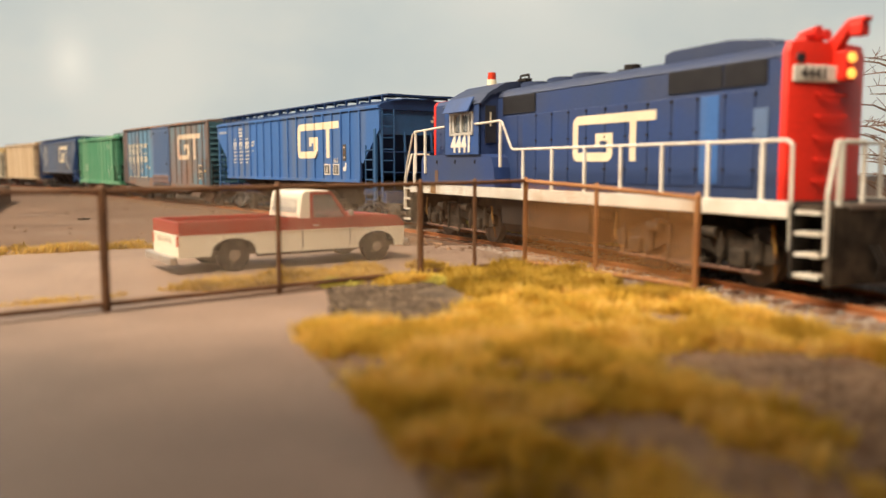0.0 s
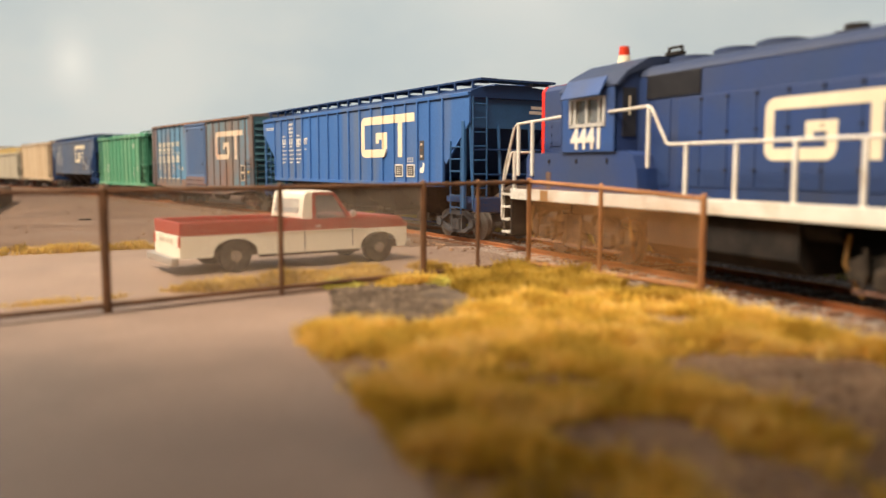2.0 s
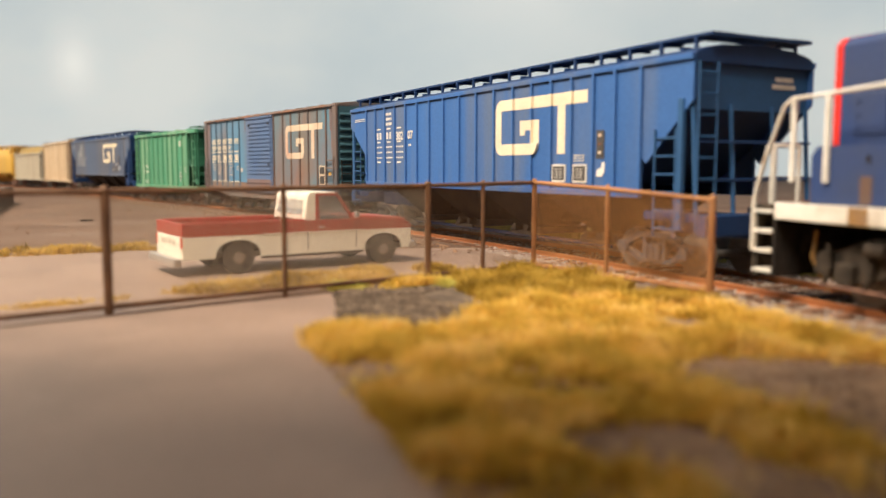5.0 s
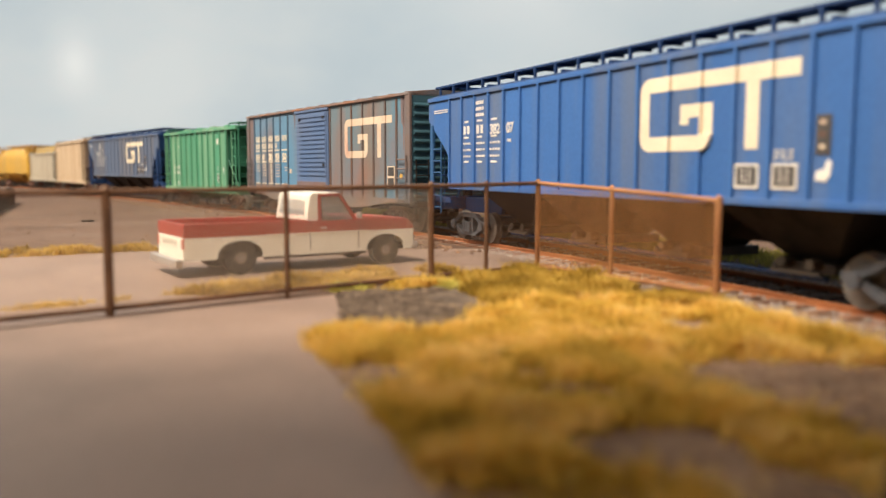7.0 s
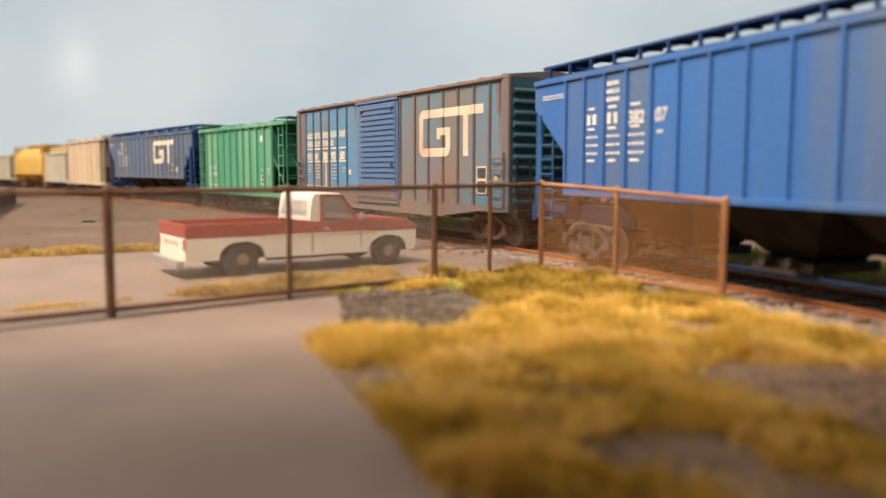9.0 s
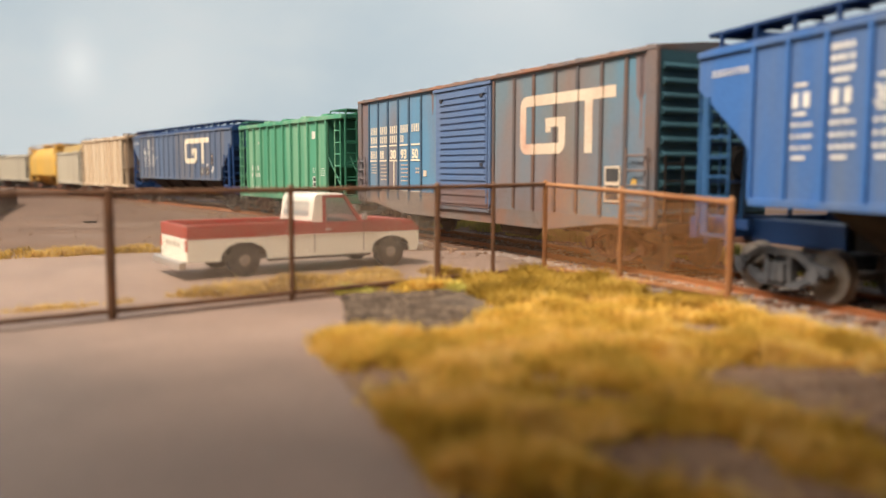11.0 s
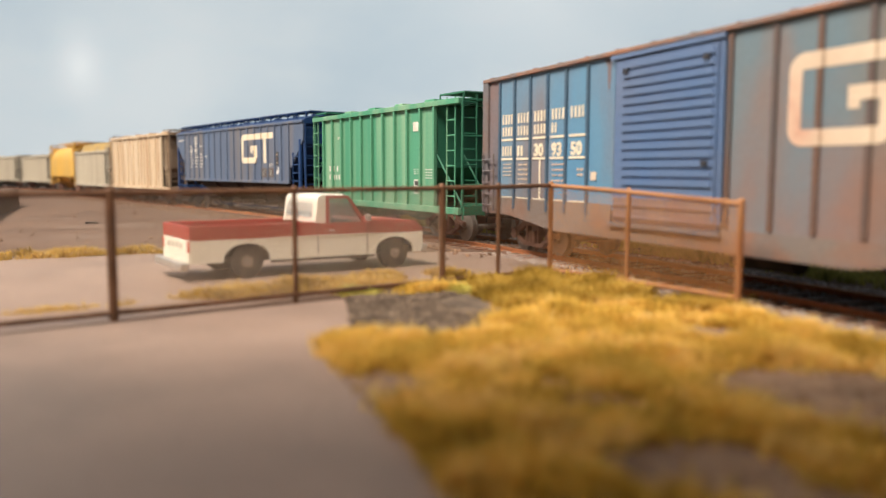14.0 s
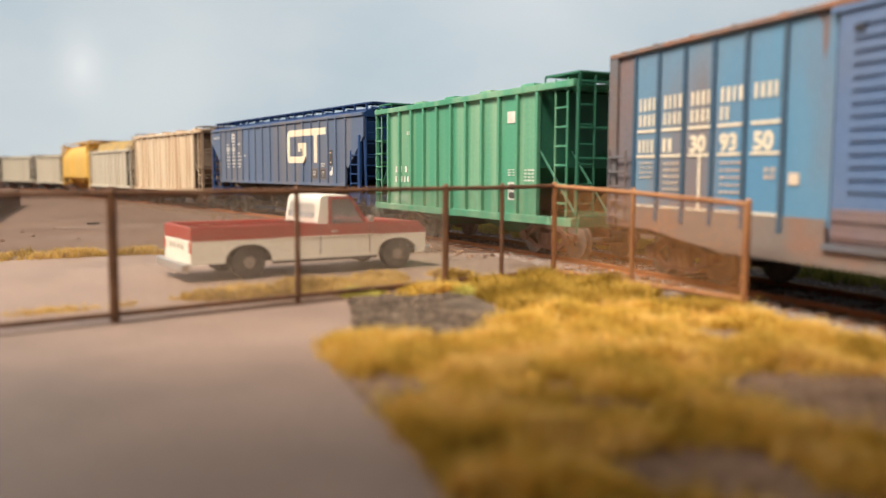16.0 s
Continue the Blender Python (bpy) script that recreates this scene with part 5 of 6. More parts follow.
    for x0, x1, z0, z1 in ((-2.55, -0.95, 3.50, 3.95), (3.88, 5.30, 3.54, 3.95), (5.34, 6.32, 3.54, 3.95)):
        bm = B()
        for i in range(10):
            z = z0 + (z1 - z0) * i / 10
            box(bm, x0, x1, -HW - 0.035, -HW + 0.01, z, z + (z1 - z0) / 10 * 0.55)
        box(bm, x0, x1, -HW - 0.012, -HW + 0.01, z0, z1)
        part("radiator_grille", bm, GRILLE, e, "dark louvred radiator grille")
    bm = B()
    box(bm, 6.05, 6.38, -HW - 0.024, -HW, 2.60, 3.12, 0.01)
    part("door_patch", bm, DOORBLUE, e, "paler purple-blue door patch")
    bm = B()
    box(bm, 4.78, 5.24, -HW - 0.026, -HW, 1.8, 3.42, 0.01)
    part("door_patch", bm, BLUE, e, "fresh bright blue door")
    bm = prism(B(), [(3.47, 4.15), (3.50, 4.36), (3.72, 4.41), (5.2, 4.42), (6.10, 4.32), (6.30, 4.15)], -0.72, 0.72, 0.02)
    part("roof_hatch", bm, LOCOTOP, e)
    bm = B()
    cyl(bm, (1.6, 0, 4.2), (1.6, 0, 4.40), 0.19, 14)
    box(bm, 1.35, 1.85, -0.22, 0.22, 4.22, 4.30)
    part("exhaust_stack", bm, BLACK, e)
    for x in (-2.3, -1.0, 0.1):
        bm = B()
        cyl(bm, (x, 0, 4.2), (x, 0, 4.33), 0.48, 20)
        cyl(bm, (x, 0, 4.33), (x, 0, 4.36), 0.40, 20)
        part("roof_fan", bm, LOCOTOP, e, smooth=True)
    # beacon
    bm = B()
    cyl(bm, (-4.22, -0.35, 4.36), (-4.22, -0.35, 4.60), 0.16, 14, 0.13)
    bc = part("beacon", bm, CREAM, e, "cream beacon base with red lens", smooth=True)
    bm = B()
    cyl(bm, (-4.22, -0.35, 4.60), (-4.22, -0.35, 4.80), 0.125, 14, 0.11)
    part("lens", bm, LENSRED, bc, smooth=True)
    bm = B()
    pipe(bm, [(-2.72, -0.3, 4.4), (-2.72, -0.3, 4.56), (-2.3, -0.3, 4.56), (-2.3, -0.3, 4.4)], 0.03)
    box(bm, -2.72, -2.3, -0.4, -0.2, 4.4, 4.47)
    part("air_horn_bracket", bm, BLACK, e)
    # horns and lamp arm on the red end
    bm = B()
    cyl(bm, (6.35, -0.25, 4.36), (6.75, -0.25, 4.38), 0.05, 10, 0.11)
    cyl(bm, (6.35, 0.05, 4.34), (6.68, 0.05, 4.36), 0.05, 10, 0.10)
    box(bm, 6.3, 6.55, -0.32, 0.12, 4.15, 4.34, 0.03)
    part("air_horn", bm, RED, e, "red air horn", smooth=True)
    bm = B()
    prism(bm, [(6.70, 4.00), (6.92, 4.00), (7.22, 4.42), (7.48, 4.47), (7.48, 4.54), (7.16, 4.53), (6.85, 4.25), (6.68, 4.16)], -0.09, 0.09, 0.015)
    box(bm, 7.20, 7.43, -0.11, 0.11, 4.24, 4.46, 0.03)
    part("lamp_arm", bm, RED, e, "red overhanging lamp bracket")
    bm = B()
    box(bm, 6.88, 7.16, -0.08, 0.16, 3.54, 4.04, 0.03)
    hb = part("headlight_box", bm, RED, e)
    for z in (3.66, 3.92):
        bm = B()
        cyl(bm, (7.15, 0.04, z), (7.20, 0.04, z), 0.085, 16)
        part("headlight", bm, AMBER, hb, "glowing amber headlight", smooth=True)
    bm = B()
    cyl(bm, (6.72, -0.74, 3.92), (6.84, -0.74, 3.92), 0.085, 12)
    part("class_lamp", bm, GRILLE, e)
    nb = part("number_board", box(B(), -0.46, 0.46, -0.03, 0.03, -0.14, 0.14, 0.02), WHITE, e, "white number board")
    nb.matrix_basis = pose(6.88 * K, -0.42 * K, 3.66 * K, 0, 0, 78)
    lettering("board_number", "4441", nb, DATAGREY, -0.33, -0.034, -0.085, 0.26)
    bm = B()
    for i in range(5):
        z = 1.9 + 0.36 * i
        pipe(bm, [(6.86, -0.42, z), (6.96, -0.40, z - 0.03), (6.99, 0.22, z - 0.03), (6.9, 0.22, z)], 0.018)
    part("grab_iron", bm, RED, e)
    # end platforms, steps, pilots
    for d in (-1, 1):
        bm = B()
        box(bm, min(d * 7.3, d * 7.98), max(d * 7.3, d * 7.98), -1.45, 1.45, 1.36, 1.52)
        box(bm, d * 8.02 - 0.07, d * 8.02 + 0.07, -1.4, 1.4, 0.28, 1.52, 0.02)
        part("pilot", bm, GEARDUST, e, "grimy black end plate")
        part("pilot_edge", box(B(), d * 8.03 - 0.08, d * 8.03 + 0.08, -1.05, 1.05, 1.46, 1.56, 0.02), DUST, e, "worn dusty platform edge")
        for sg in (-1, 1):
            st = B()
            x0, x1 = sorted((d * 7.45, d * 7.97))
            box(st, x0, x1, sg * 1.0 - 0.03, sg * 1.0 + 0.03, 0.35, 1.5)
            box(st, d * 7.42 - 0.03, d * 7.42 + 0.03, min(sg * 1.0, sg * 1.5), max(sg * 1.0, sg * 1.5), 0.35, 1.5)
            sw = part("step_well", st, BLACK, e)
            for i in range(4):
                z = 0.40 + 0.33 * i
                bm = B()
                box(bm, x0 + 0.05, x1 - 0.02, min(sg * 1.05, sg * 1.52), max(sg * 1.05, sg * 1.52), z, z + 0.05)
                part("step", bm, WHITE, sw, "white-edged step")
        coupler(e, d * 7.95, d)
        for sg in (-1, 1):
            bm = pipe(B(), [(d * 8.0, sg * 1.42, 0.75), (d * 8.0, sg * 1.42, 1.7), (d * 7.97, sg * 1.22, 2.5), (d * 7.97, sg * 0.6, 2.5), (d * 7.97, sg * 0.6, 1.5)], 0.036, 8)
            cyl(bm, (d * 7.97, sg * 1.12, 2.5), (d * 7.97, sg * 1.12, 1.5), 0.055, 8)
            part("end_handrail", bm, WHITE, e, "white end handrail", smooth=True)
        bm = B()
        for y in (-0.5, -0.35, 0.35, 0.5):
            pipe(bm, [(d * 8.08, y, 0.9), (d * 8.28, y, 0.6), (d * 8.2, y, 0.35)], 0.03)
        part("air_hose", bm, BLACK, e)
    # side handrails
    for sg in (-1, 1):
        y = sg * 1.47
        pts = [(-2.55, y, 3.27), (-1.80, y, 3.29), (-1.69, y, 3.24), (-1.23, y, 2.58), (-1.11, y, 2.54), (7.26, y, 2.54), (7.36, y, 2.46), (7.38, y, 0.80)]
        bm = B()
        pipe(bm, [(-3.05, y - sg * -0.06, 3.26)] + pts, 0.030, 8)
        part("handrail", bm, WHITE, e, "white side handrail", smooth=True)
        bm = B()
        pipe(bm, [(-4.98, y, 3.27), (-7.15, y, 3.20), (-7.32, y, 3.10), (-7.80, y, 2.15), (-7.98, y, 1.60), (-8.0, y, 0.75)], 0.034, 8)
        part("handrail", bm, WHITE, e, "white side handrail", smooth=True)
        for x, zt in ((-1.78, 3.27), (-0.66, 2.54), (0.60, 2.54), (1.87, 2.54), (3.11, 2.54), (4.35, 2.54), (5.55, 2.54), (6.77, 2.54)):
            bm = B()
            box(bm, x - 0.038, x + 0.038, y - 0.028, y + 0.028, 1.5 if x > -1.2 else 2.1, zt, 0.01)
            part("stanchion", bm, WHITE, e)
        for x, zt in ((-7.10, 3.18), (-6.38, 3.22)):
            bm = B()
            box(bm, x - 0.045, x + 0.045, y - 0.03, y + 0.03, 1.9, zt, 0.01)
            part("stanchion", bm, WHITE, e)
    # tank and running gear
    bm = B()
    sec = [(-1.15, 0.42), (-1.35, 0.65), (-1.35, 1.30), (1.35, 1.30), (1.35, 0.65), (1.15, 0.42)]
    section(bm, sec, -1.9, 1.9)
    part("fuel_tank", bm, BLACK, e, "black fuel tank")
    bm = B()
    for sg in (-1, 1):
        cyl(bm, (-2.6, sg * 1.15, 1.15), (2.6, sg * 1.15, 1.15), 0.15, 12)
    part("air_reservoir", bm, BLACK, e, smooth=True)
    for d in (-1, 1):
        bm = B()
        for sg in (-1, 1):
            y0, y1 = sorted((sg * 1.02, sg * 1.18))
            prism(bm, [(-2.1, 0.50), (-2.1, 0.78), (-1.6, 0.86), (-1.2, 1.02), (1.2, 1.02), (1.6, 0.86), (2.1, 0.78), (2.1, 0.50), (1.75, 0.44), (0.95, 0.44), (0.6, 0.62), (-0.6, 0.62), (-0.95, 0.44), (-1.75, 0.44)], y0, y1)
        box(bm, -1.2, 1.2, -0.6, 0.6, 0.6, 1.2)
        bog = part("bogie", bm, GEARDUST, e, "grimy two-axle engine bogie")
        bog.location = (d * 4.75 * K, 0, 0)
        for sg in (-1, 1):
            yy0, yy1 = sorted((sg * 1.15, sg * 1.32))
            for k in (-1.37, 1.37):
                part("axle_box", box(B(), k - 0.17, k + 0.17, yy0, yy1, 0.38, 0.70, 0.04), GEARDUST, bog)
                for j in (-0.42, 0.42):
                    part("spring", cyl(B(), (k + j, sg * 1.22, 0.5), (k + j, sg * 1.22, 0.85), 0.09, 10), GEARDUST, bog, smooth=True)
                part("brake_cylinder", cyl(B(), (k * 0.55 - 0.17, sg * 1.28, 0.95), (k * 0.55 + 0.17, sg * 1.28, 0.95), 0.12, 12), GEARDUST, bog, smooth=True)
            part("step_frame", pipe(B(), [(-0.32, sg * 1.30, 1.02), (-0.34, sg * 1.30, 0.30), (0.34, sg * 1.30, 0.26), (0.34, sg * 1.30, 1.04)], 0.04, 6), GEARDUST, bog)
            for k in (-1.75, -0.95, 0.95, 1.75):
                part("brake_hanger", pipe(B(), [(k, sg * 1.24, 0.98), (k + 0.06, sg * 1.26, 0.62), (k - 0.04, sg * 1.26, 0.30)], 0.04, 6), GEARDUST, bog)
            part("brake_rod", cyl(B(), (-1.9, sg * 1.27, 0.33), (1.9, sg * 1.27, 0.33), 0.03, 6), FRAMERUST, bog)
            part("sand_pipe", pipe(B(), [(-2.05, sg * 1.2, 1.15), (-2.12, sg * 1.2, 0.7), (-1.95, sg * 1.0, 0.2)], 0.03, 6), OCHRE, bog)
            part("sand_pipe", pipe(B(), [(2.05, sg * 1.2, 1.15), (2.12, sg * 1.2, 0.7), (1.95, sg * 1.0, 0.2)], 0.03, 6), OCHRE, bog)
            ya, yb = sorted((sg * 1.1, sg * 1.28))
            part("spring_seat", box(B(), -0.55, 0.55, ya, yb, 0.30, 0.46, 0.02), GEARDUST, bog)
            bm = B()
            for k in range(5):
                box(bm, -0.45 + 0.03 * k, 0.45 - 0.03 * k, ya + 0.01, yb - 0.01, 0.47 + 0.04 * k, 0.50 + 0.04 * k)
            part("leaf_spring", bm, GEARDUST, bog)
        for k in (-1.37, 1.37):
            wheelset(bog, k, 0.51)
    emblem(e, 0.69, 3.55, 2.23, 3.26, -HW - 0.019, 0.20)
    lettering("cab_number", "4441", e, WHITE, -4.52, -CW - 0.012, 2.53, 0.64, "white cab number", 0.026, 0.97)
    TRAIN.append((e, s, 4.75))


locomotive(6.35)
long_hopper("covered_hopper", "bright blue ribbed covered hopper wagon with cream emblem", 24.35, BLUE, DEEPSHADE, [("382", -4.50), ("07", -3.62)], "wagons of the train", True)
boxcar(41.87)
g = short_hopper("covered_hopper", "green ribbed two-bay covered hopper with ladders at its ends", 56.6, GREEN, SHADEGREEN, x0=-4.51, x1=4.14, reach=(1.05, 1.45), n=10)
yg = -1.5 - 0.012
bars(g, 2.70, 3.20, 3.33, 3.62, yg, 1, 1, WHITE, 1.0, 40, wide=0.9)
bars(g, -4.06, -2.98, 2.06, 2.28, yg, 1, 3, WHITE, 0.9, 41, wide=0.4)
bars(g, -4.06, -2.72, 1.75, 1.95, yg, 1, 6, WHITE, 0.9, 42, wide=0.5)
bars(g, -3.2, -2.74, 3.25, 3.38, yg, 1, 3, WHITE, 0.9, 43)
bars(g, -4.06, -2.7, 1.14, 1.36, yg, 3, 4, WHITE, 0.35, 46)
bars(g, 3.54, 4.02, 1.84, 2.18, yg, 4, 3, WHITE, 0.35, 44)
bars(g, 2.78, 3.22, 1.98, 2.18, yg, 3, 2, WHITE, 0.35, 45)
data_panel(g, 2.83, 3.24, 1.38, 1.62, yg)
data_panel(g, 2.83, 3.24, 1.60, 1.83, yg - 0.004)
long_hopper("covered_hopper", "faded blue ribbed covered hopper wagon with cream emblem", 71.7, BLUE2, DEEPSHADE, [], "wagons of the train", False)
# tan, pale and yellow wagons: ends and bays in side colours darkened for shade
short_hopper("covered_hopper", "rust-streaked tan covered hopper wagon", 87.6, TAN, surf("shade_tan", (0.22, 0.16, 0.11), (0.17, 0.12, 0.08), 0.7), x0=-6.3, x1=4.44, zt=4.30, n=9)
short_hopper("covered_hopper", "dusty pale grey covered hopper wagon with a mustard roof trough", 101.1, PALE, surf("shade_pale", (0.20, 0.17, 0.13), (0.15, 0.13, 0.10), 0.7), x0=-5.0, x1=4.6, zt=3.52, reach=(0.7, 0.9), n=10, trough=MUSTARD)
short_hopper("covered_hopper", "yellow rounded covered hopper wagon", 113.0, YELLOW, surf("shade_yellow", (0.42, 0.22, 0.03), (0.36, 0.19, 0.03), 0.6), zt=4.25, round_side=True)
for s_at in (125.4, 138.6, 151.8):
    short_hopper("covered_hopper", "dusty pale grey covered hopper wagon", s_at, PALE, MATS["shade_pale"], zt=3.45)
short_hopper("covered_hopper", "dark navy rounded covered hopper wagon", 165.0, NAVY, NAVY, zt=4.1, round_side=True)
short_hopper("covered_hopper", "dusty pale grey covered hopper wagon", 178.2, PALE, MATS["shade_pale"], zt=3.45)


# ---- the pickup ----
def pickup():
    px, py, ang = -3.26, 18.65, 33.9
    p = thing("pickup_truck", "old red and cream two-tone pickup truck parked by the fence", "pickup truck", x=px, y=py, z=GROUND, rz=ang)
    F = 1.0
    WB = 3.50 * F
    fx, rx = WB / 2 - 0.03, -WB / 2 - 0.03
    W = 0.96 * F
    xr, xf = rx - 1.16 * F, fx + 0.75 * F
    zb, zm, zt = 0.35 * F, 0.82 * F, 1.08 * F

    def arch(cx, r):
        return [(cx + r * math.cos(a), zb + 0.37 * F * math.sin(a) ** 0.8) for a in np.linspace(math.pi, 0, 15)]

    r_ = 0.50 * F
    low = [(xr, zm), (xr, zb)] + arch(rx, r_) + arch(fx, r_) + [(xf - 0.06, zb), (xf, zb + 0.12), (xf, zm)]
    for y0, y1 in ((-W, -W + 0.07), (W - 0.07, W)):
        part("lower_side", prism(B(), low, y0, y1), TRUCKCREAM, p, "cream lower body side")
    up = [(xr, zm), (xr, zt), (-0.25 * F, zt), (0.0, zt), (0.95 * F, zt), (1.10 * F, zt + 0.02), (xf - 0.12, zt - 0.08), (xf, zm + 0.08), (xf, zm)]
    for y0, y1 in ((-W - 0.005, -W + 0.07), (W - 0.07, W + 0.005)):
        part("upper_side", prism(B(), up, y0, y1), TRUCKRED, p, "red upper body side")
    bm = B()
    box(bm, xr + 0.04, xf - 0.08, -W + 0.06, W - 0.06, zb, zb + 0.12)
    part("floor_pan", bm, BLACK, p)
    bm = B()
    box(bm, xr + 0.06, -0.27 * F, -W + 0.075, W - 0.075, 0.84 * F, 0.90 * F)
    part("bed_floor", bm, TRUCKRED, p)
    bm = B()
    box(bm, xr + 0.06, -0.26 * F, -W + 0.03, -W + 0.14, zt - 0.06, zt + 0.03, 0.015)
    box(bm, xr + 0.06, -0.26 * F, W - 0.14, W - 0.03, zt - 0.06, zt + 0.03, 0.015)
    part("bed_rail", bm, TRUCKRED, p)
    bm = B()
    box(bm, xr - 0.03, xr + 0.05, -W, W, zm, zt + 0.02, 0.02)
    tg = part("tailgate", bm, TRUCKRED, p, "red tailgate with cream lower panel")
    bm = B()
    box(bm, xr - 0.035, xr + 0.04, -W + 0.02, W - 0.02, zb, zm, 0.015)
    part("tailgate_panel", bm, TRUCKCREAM, tg)
    bars(tg, -0.55, 0.55, 0, 0.13, 0, 1, 4, PALE, 0.8, 50, "tailgate_mark").matrix_basis = pose((xr - 0.036) * K, 0, (zb + 0.27) * K, 0, 0, -90)
    bm = B()
    box(bm, xr - 0.22, xr - 0.05, -W - 0.02, W + 0.02, zb - 0.14, zb + 0.04, 0.04)
    part("rear_bumper", bm, CHROME, p, "dull chrome rear bumper")
    bm = B()
    box(bm, xf - 0.02, xf + 0.14, -W - 0.02, W + 0.02, zb - 0.02, zb + 0.16, 0.05)
    part("front_bumper", bm, CHROME, p, "dull chrome front bumper")
    # hood and cab
    bm = prism(B(), [(0.95 * F, zm), (0.95 * F, zt + 0.03), (1.10 * F, zt + 0.07), (xf - 0.15, zt - 0.01), (xf - 0.03, zt - 0.12), (xf - 0.03, zm)], -W + 0.07, W - 0.07, 0.02)
    part("bonnet", bm, TRUCKRED, p, "red bonnet", smooth=True)
    bm = B()
    box(bm, xf - 0.03, xf + 0.02, -W + 0.03, W - 0.03, zb + 0.14, zm + 0.06, 0.015)
    part("grille", bm, CHROME, p)
    ct = 1.70 * F
    cw = W - 0.10
    # rear and roof of the cab in cream, pillars in red
    rear = [(-0.24 * F, zt), (-0.16 * F, ct - 0.08), (-0.09 * F, ct), (0.50 * F, ct), (0.58 * F, ct - 0.04), (0.52 * F, ct - 0.09), (-0.05 * F, ct - 0.09), (-0.12 * F, zt)]
    part("cab_shell", prism(B(), rear, -cw, cw, 0.035), TRUCKCREAM, p, "cream cab roof and back", smooth=True)
    for sg in (-1, 1):
        y0, y1 = sorted((sg * (cw - 0.05), sg * (cw + 0.015)))
        bm = B()
        prism(bm, [(-0.235 * F, zt - 0.02), (-0.15 * F, ct - 0.10), (-0.08 * F, ct - 0.02), (0.02 * F, ct - 0.02), (0.05 * F, ct - 0.10), (0.05 * F, zt - 0.02)], y0, y1)
        part("cab_corner", bm, TRUCKCREAM, p)
        bm = B()
        prism(bm, [(0.03 * F, zt - 0.02), (0.03 * F, ct - 0.06), (0.11, ct - 0.06), (0.11, zt - 0.02)], y0 - 0.004, y1 + 0.004)
        prism(bm, [(0.93 * F, zt - 0.02), (0.54 * F, ct - 0.06), (0.61 * F, ct - 0.06), (1.03 * F, zt - 0.02)], y0 - 0.004, y1 + 0.004)
        prism(bm, [(0.05 * F, ct - 0.09), (0.05 * F, ct - 0.03), (0.58 * F, ct - 0.03), (0.60 * F, ct - 0.09)], y0 - 0.004, y1 + 0.004)
        door = part("door_frame", bm, TRUCKRED, p)
        ym = sg * (cw - 0.02)
        bm = B()
        prism(bm, [(0.1, zt), (0.1, ct - 0.09), (0.56 * F, ct - 0.09), (0.93 * F, zt)], ym - 0.008, ym + 0.008)
        part("side_window", bm, WINDOWGLASS, door)
        bm = B()
        box(bm, 0.98 * F - 0.05, 0.98 * F + 0.04, min(sg * (W + 0.02), sg * (W + 0.17)), max(sg * (W + 0.02), sg * (W + 0.17)), zt + 0.03, zt + 0.17, 0.02)
        part("mirror", bm, CHROME, p)
        bm = B()
        for x in (-0.20, 1.00 * F):
            box(bm, x - 0.006, x + 0.006, min(sg * (W - 0.02), sg * (W + 0.012)), max(sg * (W - 0.02), sg * (W + 0.012)), zb + 0.08, zt)
        part("door_seam", bm, RIBBROWN, p)
        bm = B()
        box(bm, 0.06, 0.20, min(sg * (W - 0.01), sg * (W + 0.03)), max(sg * (W - 0.01), sg * (W + 0.03)), zm + 0.08, zm + 0.12, 0.01)
        part("door_handle", bm, CHROME, p)
        bm = B()
        box(bm, rx + r_ + 0.03, fx - r_ - 0.03, min(sg * (W - 0.01), sg * (W + 0.016)), max(sg * (W - 0.01), sg * (W + 0.016)), zm - 0.012, zm + 0.012)
        part("trim_strip", bm, TRUCKCREAM, p)
        bm = B()
        box(bm, rx + r_ + 0.02, fx - r_ - 0.02, min(sg * (W - 0.08), sg * (W - 0.02)), max(sg * (W - 0.08), sg * (W - 0.02)), zb - 0.06, zb + 0.01)
        part("rocker_panel", bm, DATAGREY, p)
    bm = B()
    prism(bm, [(0.96 * F, zt), (0.56 * F, ct - 0.07), (0.58 * F, ct - 0.06), (0.99 * F, zt)], -cw + 0.05, cw - 0.05)
    part("windscreen", bm, WINDOWGLASS, p)
    bm = B()
    prism(bm, [(-0.245 * F, zt + 0.12), (-0.185 * F, ct - 0.18), (-0.17 * F, ct - 0.18), (-0.225 * F, zt + 0.12)], -cw + 0.18, cw - 0.18)
    part("rear_window", bm, WINDOWGLASS, p)
    bm = B()
    box(bm, -0.08 * F, 0.22, -cw + 0.12, cw - 0.12, 0.7 * F, 1.22 * F, 0.05)
    box(bm, 0.72 * F, 0.95 * F, -cw + 0.1, cw - 0.1, 0.8 * F, zt + 0.02, 0.03)
    part("bench_seat", bm, DATAGREY, p)
    # wheels
    wheel = None
    for x in (rx, fx):
        for sg in (-1, 1):
            bm = B()
            cyl(bm, (0, -0.11, 0), (0, 0.11, 0), 0.345 * F, 28)
            cyl(bm, (0, -0.13, 0), (0, 0.13, 0), 0.29 * F, 28)
            w = part("wheel", bm, RUBBER, p, "black tyre with pale hub", smooth=True)
            w.location = (x * K, sg * (W - 0.14) * K, 0.345 * F * K)
            bm = B()
            cyl(bm, (0, 0, 0), (0, sg * 0.135, 0), 0.125 * F, 18)
            cyl(bm, (0, 0, 0), (0, sg * 0.16, 0), 0.08 * F, 12)
            part("hub", bm, HUB, w, smooth=True)
        part("wheel_well", prism(B(), [(x - 0.47, 0.36), (x - 0.38, 0.66), (x + 0.38, 0.66), (x + 0.47, 0.36)], -W + 0.28, W - 0.28), BLACK, p)
    bm = B()
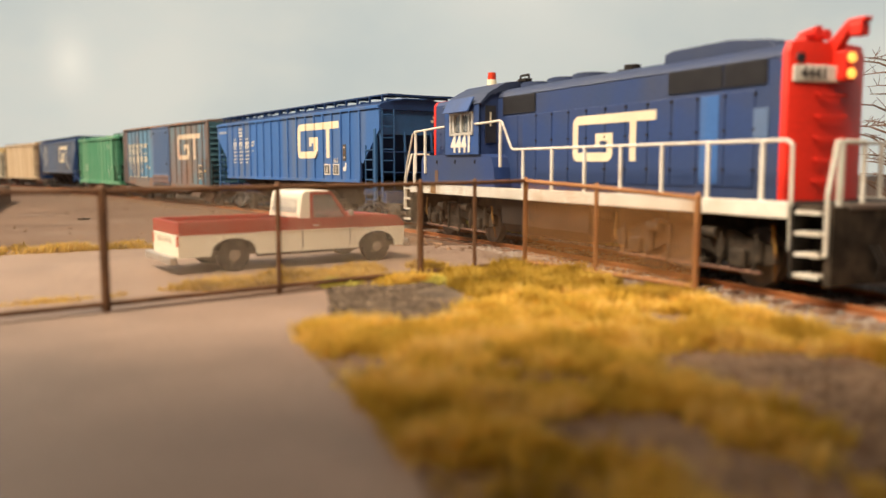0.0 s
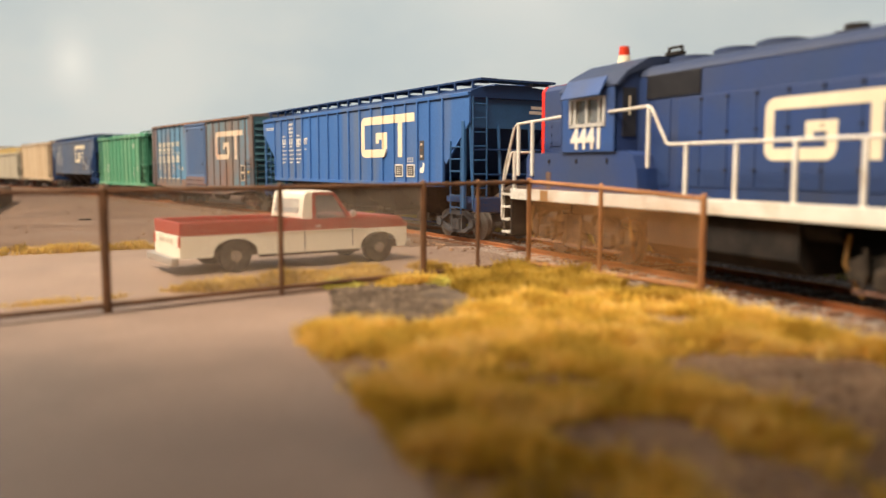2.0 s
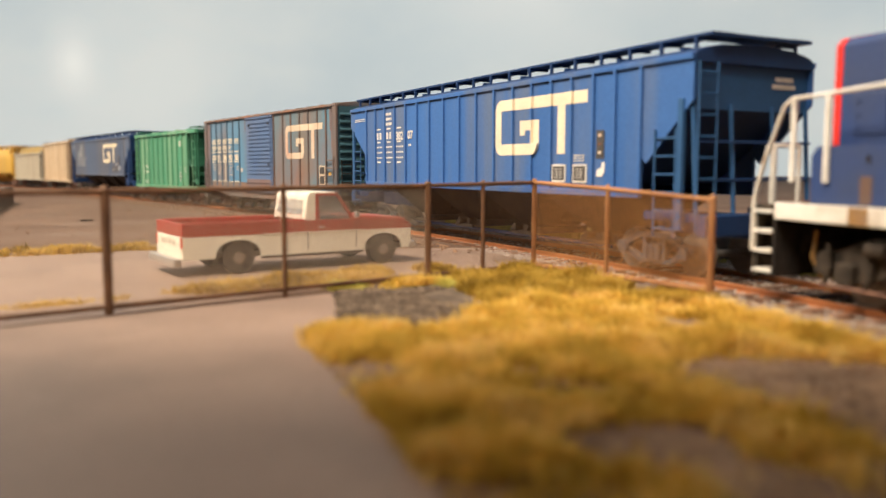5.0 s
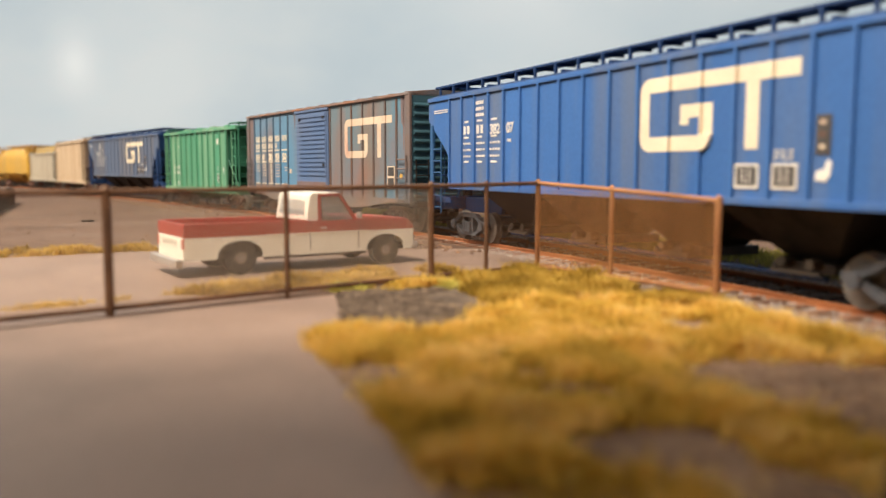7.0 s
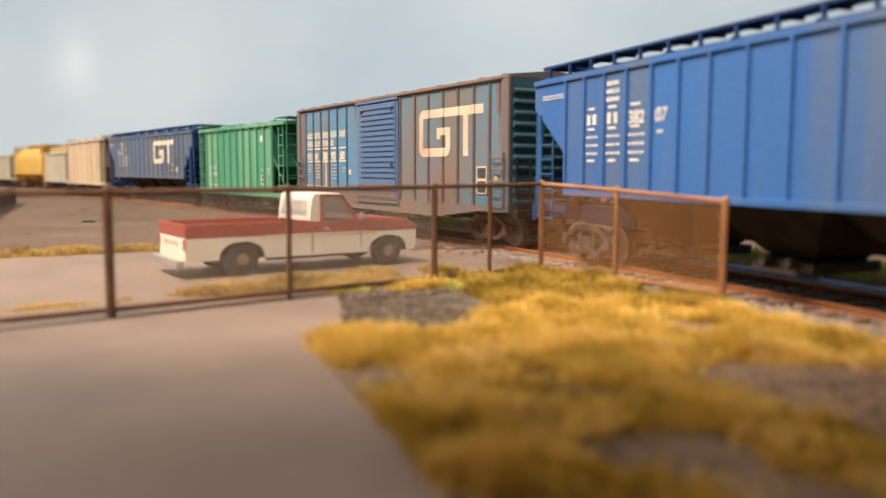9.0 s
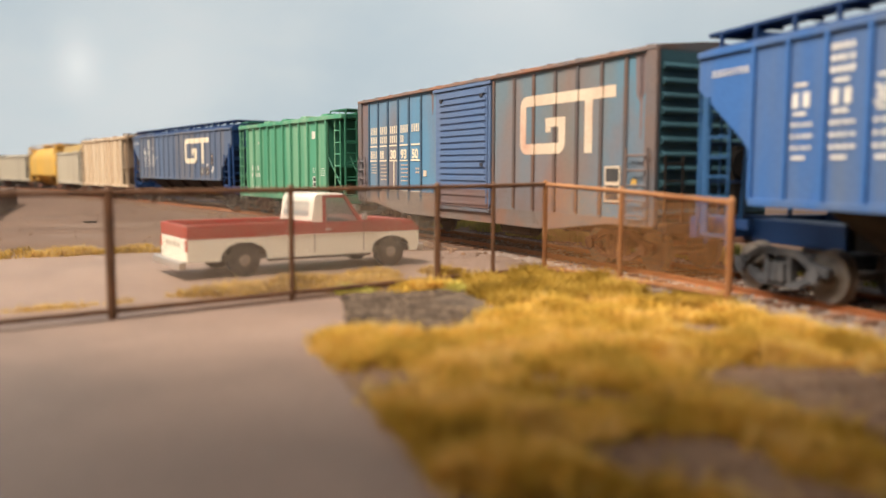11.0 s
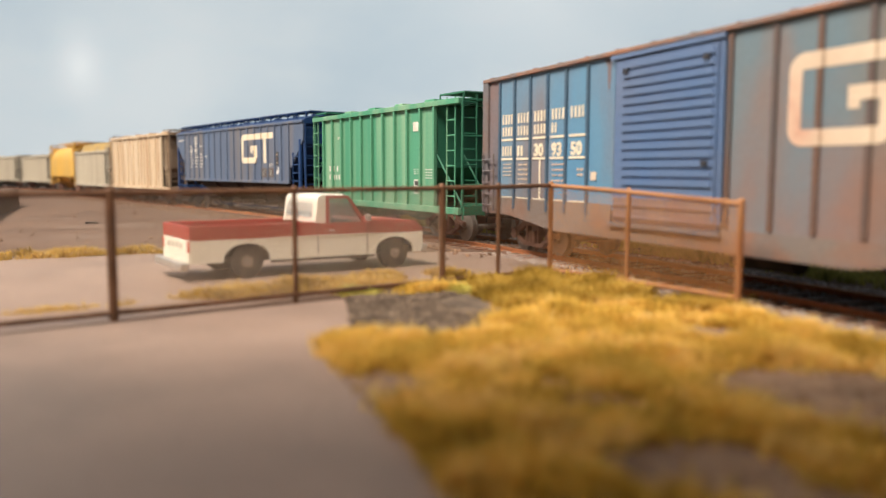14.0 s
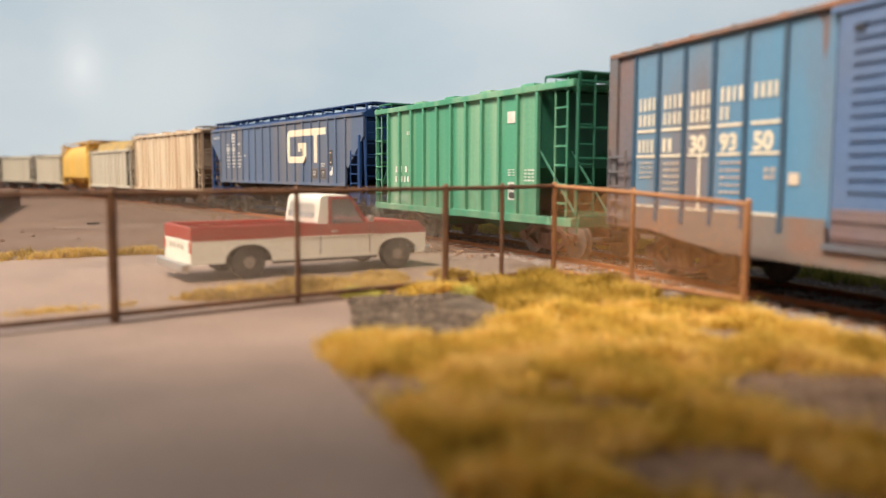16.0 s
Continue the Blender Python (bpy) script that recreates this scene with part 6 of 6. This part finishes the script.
    cyl(bm, (rx, -W + 0.2, 0.37 * F), (rx, W - 0.2, 0.37 * F), 0.06, 8)
    cyl(bm, (fx, -W + 0.2, 0.37 * F), (fx, W - 0.2, 0.37 * F), 0.06, 8)
    box(bm, xr + 0.3, xf - 0.3, -0.5, 0.5, 0.40 * F, 0.50 * F)
    part("chassis", bm, BLACK, p)
    for sg in (-1, 1):
        bm = B()
        box(bm, xr - 0.045, xr - 0.02, min(sg * (W - 0.10), sg * (W - 0.01)), max(sg * (W - 0.10), sg * (W - 0.01)), zm - 0.24, zm - 0.02)
        part("tail_lamp", bm, LENSRED, p)


pickup()


# ---- far things ----
def earth_bank():
    """A low bank of packed earth with steep uneven faces and a flat top."""
    corners = [Vector(p) for p in ((-19.4, 34.0), (-27.2, 51.8), (-35.5, 53.5), (-31.0, 31.5))]
    rows = [(0.0, 0.0), (0.25, 0.03), (0.6, 0.06), (0.9, 0.10), (1.06, 0.22), (1.10, 0.8)]
    mid = sum(corners, Vector((0, 0))) / 4
    ring = []
    for a, b in zip(corners, corners[1:] + corners[:1]):
        for k in range(24):
            ring.append(a.lerp(b, k / 24))
    vs, fs = [], []
    n = len(ring)
    for r, (z, inward) in enumerate(rows):
        for p in ring:
            q = p + (mid - p).normalized() * inward
            w = 0.10 * noise.noise(Vector((q.x * 0.9, q.y * 0.9, z * 2)))
            vs.append((q.x + w, q.y + w, GROUND - 0.05 + z + (0.05 * noise.noise(Vector((q.x, q.y, 3))) if r > 3 else 0)))
    for r in range(len(rows) - 1):
        for k in range(n):
            m = (k + 1) % n
            fs.append((r * n + k, r * n + m, (r + 1) * n + m, (r + 1) * n + k))
    fs.append(tuple((len(rows) - 1) * n + k for k in range(n)))
    tagged(raw_mesh("earth_bank", vs, fs, MOUND), "low steep bank of dark brown earth", "earth bank")


earth_bank()


def bare_tree(x, y, h, seed):
    rng = random.Random(seed)
    t = thing("bare_tree", "leafless brown tree with thin drooping twigs", "tree", x=x, y=y, z=GROUND)
    bm = B()
    pts = [Vector((0, 0, -0.1))]
    for i in range(5):
        pts.append(pts[-1] + Vector((rng.uniform(-0.12, 0.12), rng.uniform(-0.12, 0.12), h * 0.19)))
    for i in range(5):
        cyl(bm, pts[i], pts[i + 1], 0.14 * (1 - i / 6), 8, 0.14 * (1 - (i + 1) / 6))
    part("trunk", bm, BARK, t, smooth=True)
    bm = B()
    for k in range(60):
        f = rng.uniform(0.25, 1.0)
        base = pts[min(4, int(f * 5))].lerp(pts[min(5, int(f * 5) + 1)], f * 5 % 1)
        a = rng.uniform(0, 6.28)
        L = h * rng.uniform(0.18, 0.42) * (1.15 - f * 0.5)
        tip = base + Vector((math.cos(a) * L, math.sin(a) * L, L * rng.uniform(0.05, 0.5)))
        mid = base.lerp(tip, 0.5) + Vector((0, 0, L * 0.08))
        cyl(bm, base, mid, 0.035, 5, 0.024)
        cyl(bm, mid, tip, 0.024, 5, 0.010)
        for j in range(4):
            b0 = mid.lerp(tip, rng.random())
            b1 = b0 + Vector((rng.uniform(-0.3, 0.3), rng.uniform(-0.3, 0.3), rng.uniform(-0.1, 0.35)))
            cyl(bm, b0, b1, 0.012, 4, 0.006)
    part("branch", bm, BARK, t)


bare_tree(12.7, 21.5, 5.4, 4)
bm = B()
box(bm, -0.25, 0.25, -0.05, 0.05, 0, 0.07, 0.02)
stick = part("scrap_wood", bm, BLACK)
stick.matrix_world = pose(-14.9 * K, 34.0 * K, GROUND * K - 0.0002, 0, 0, 8)
tagged(stick, "small dark scrap of wood on the dirt", "scrap")


# ---- what moves ----
def motions():
    for car, s, base in TRAIN:
        walk(car, [(t / 2, car_pose(s - gone(t / 2), base)) for t in range(33)])
    for ob, x, r in WHEELS:
        walk(ob, [(t / 5, pose(x * K, 0, r * K, 0, math.degrees(gone(t / 5) / r), 0)) for t in range(81)])


motions()
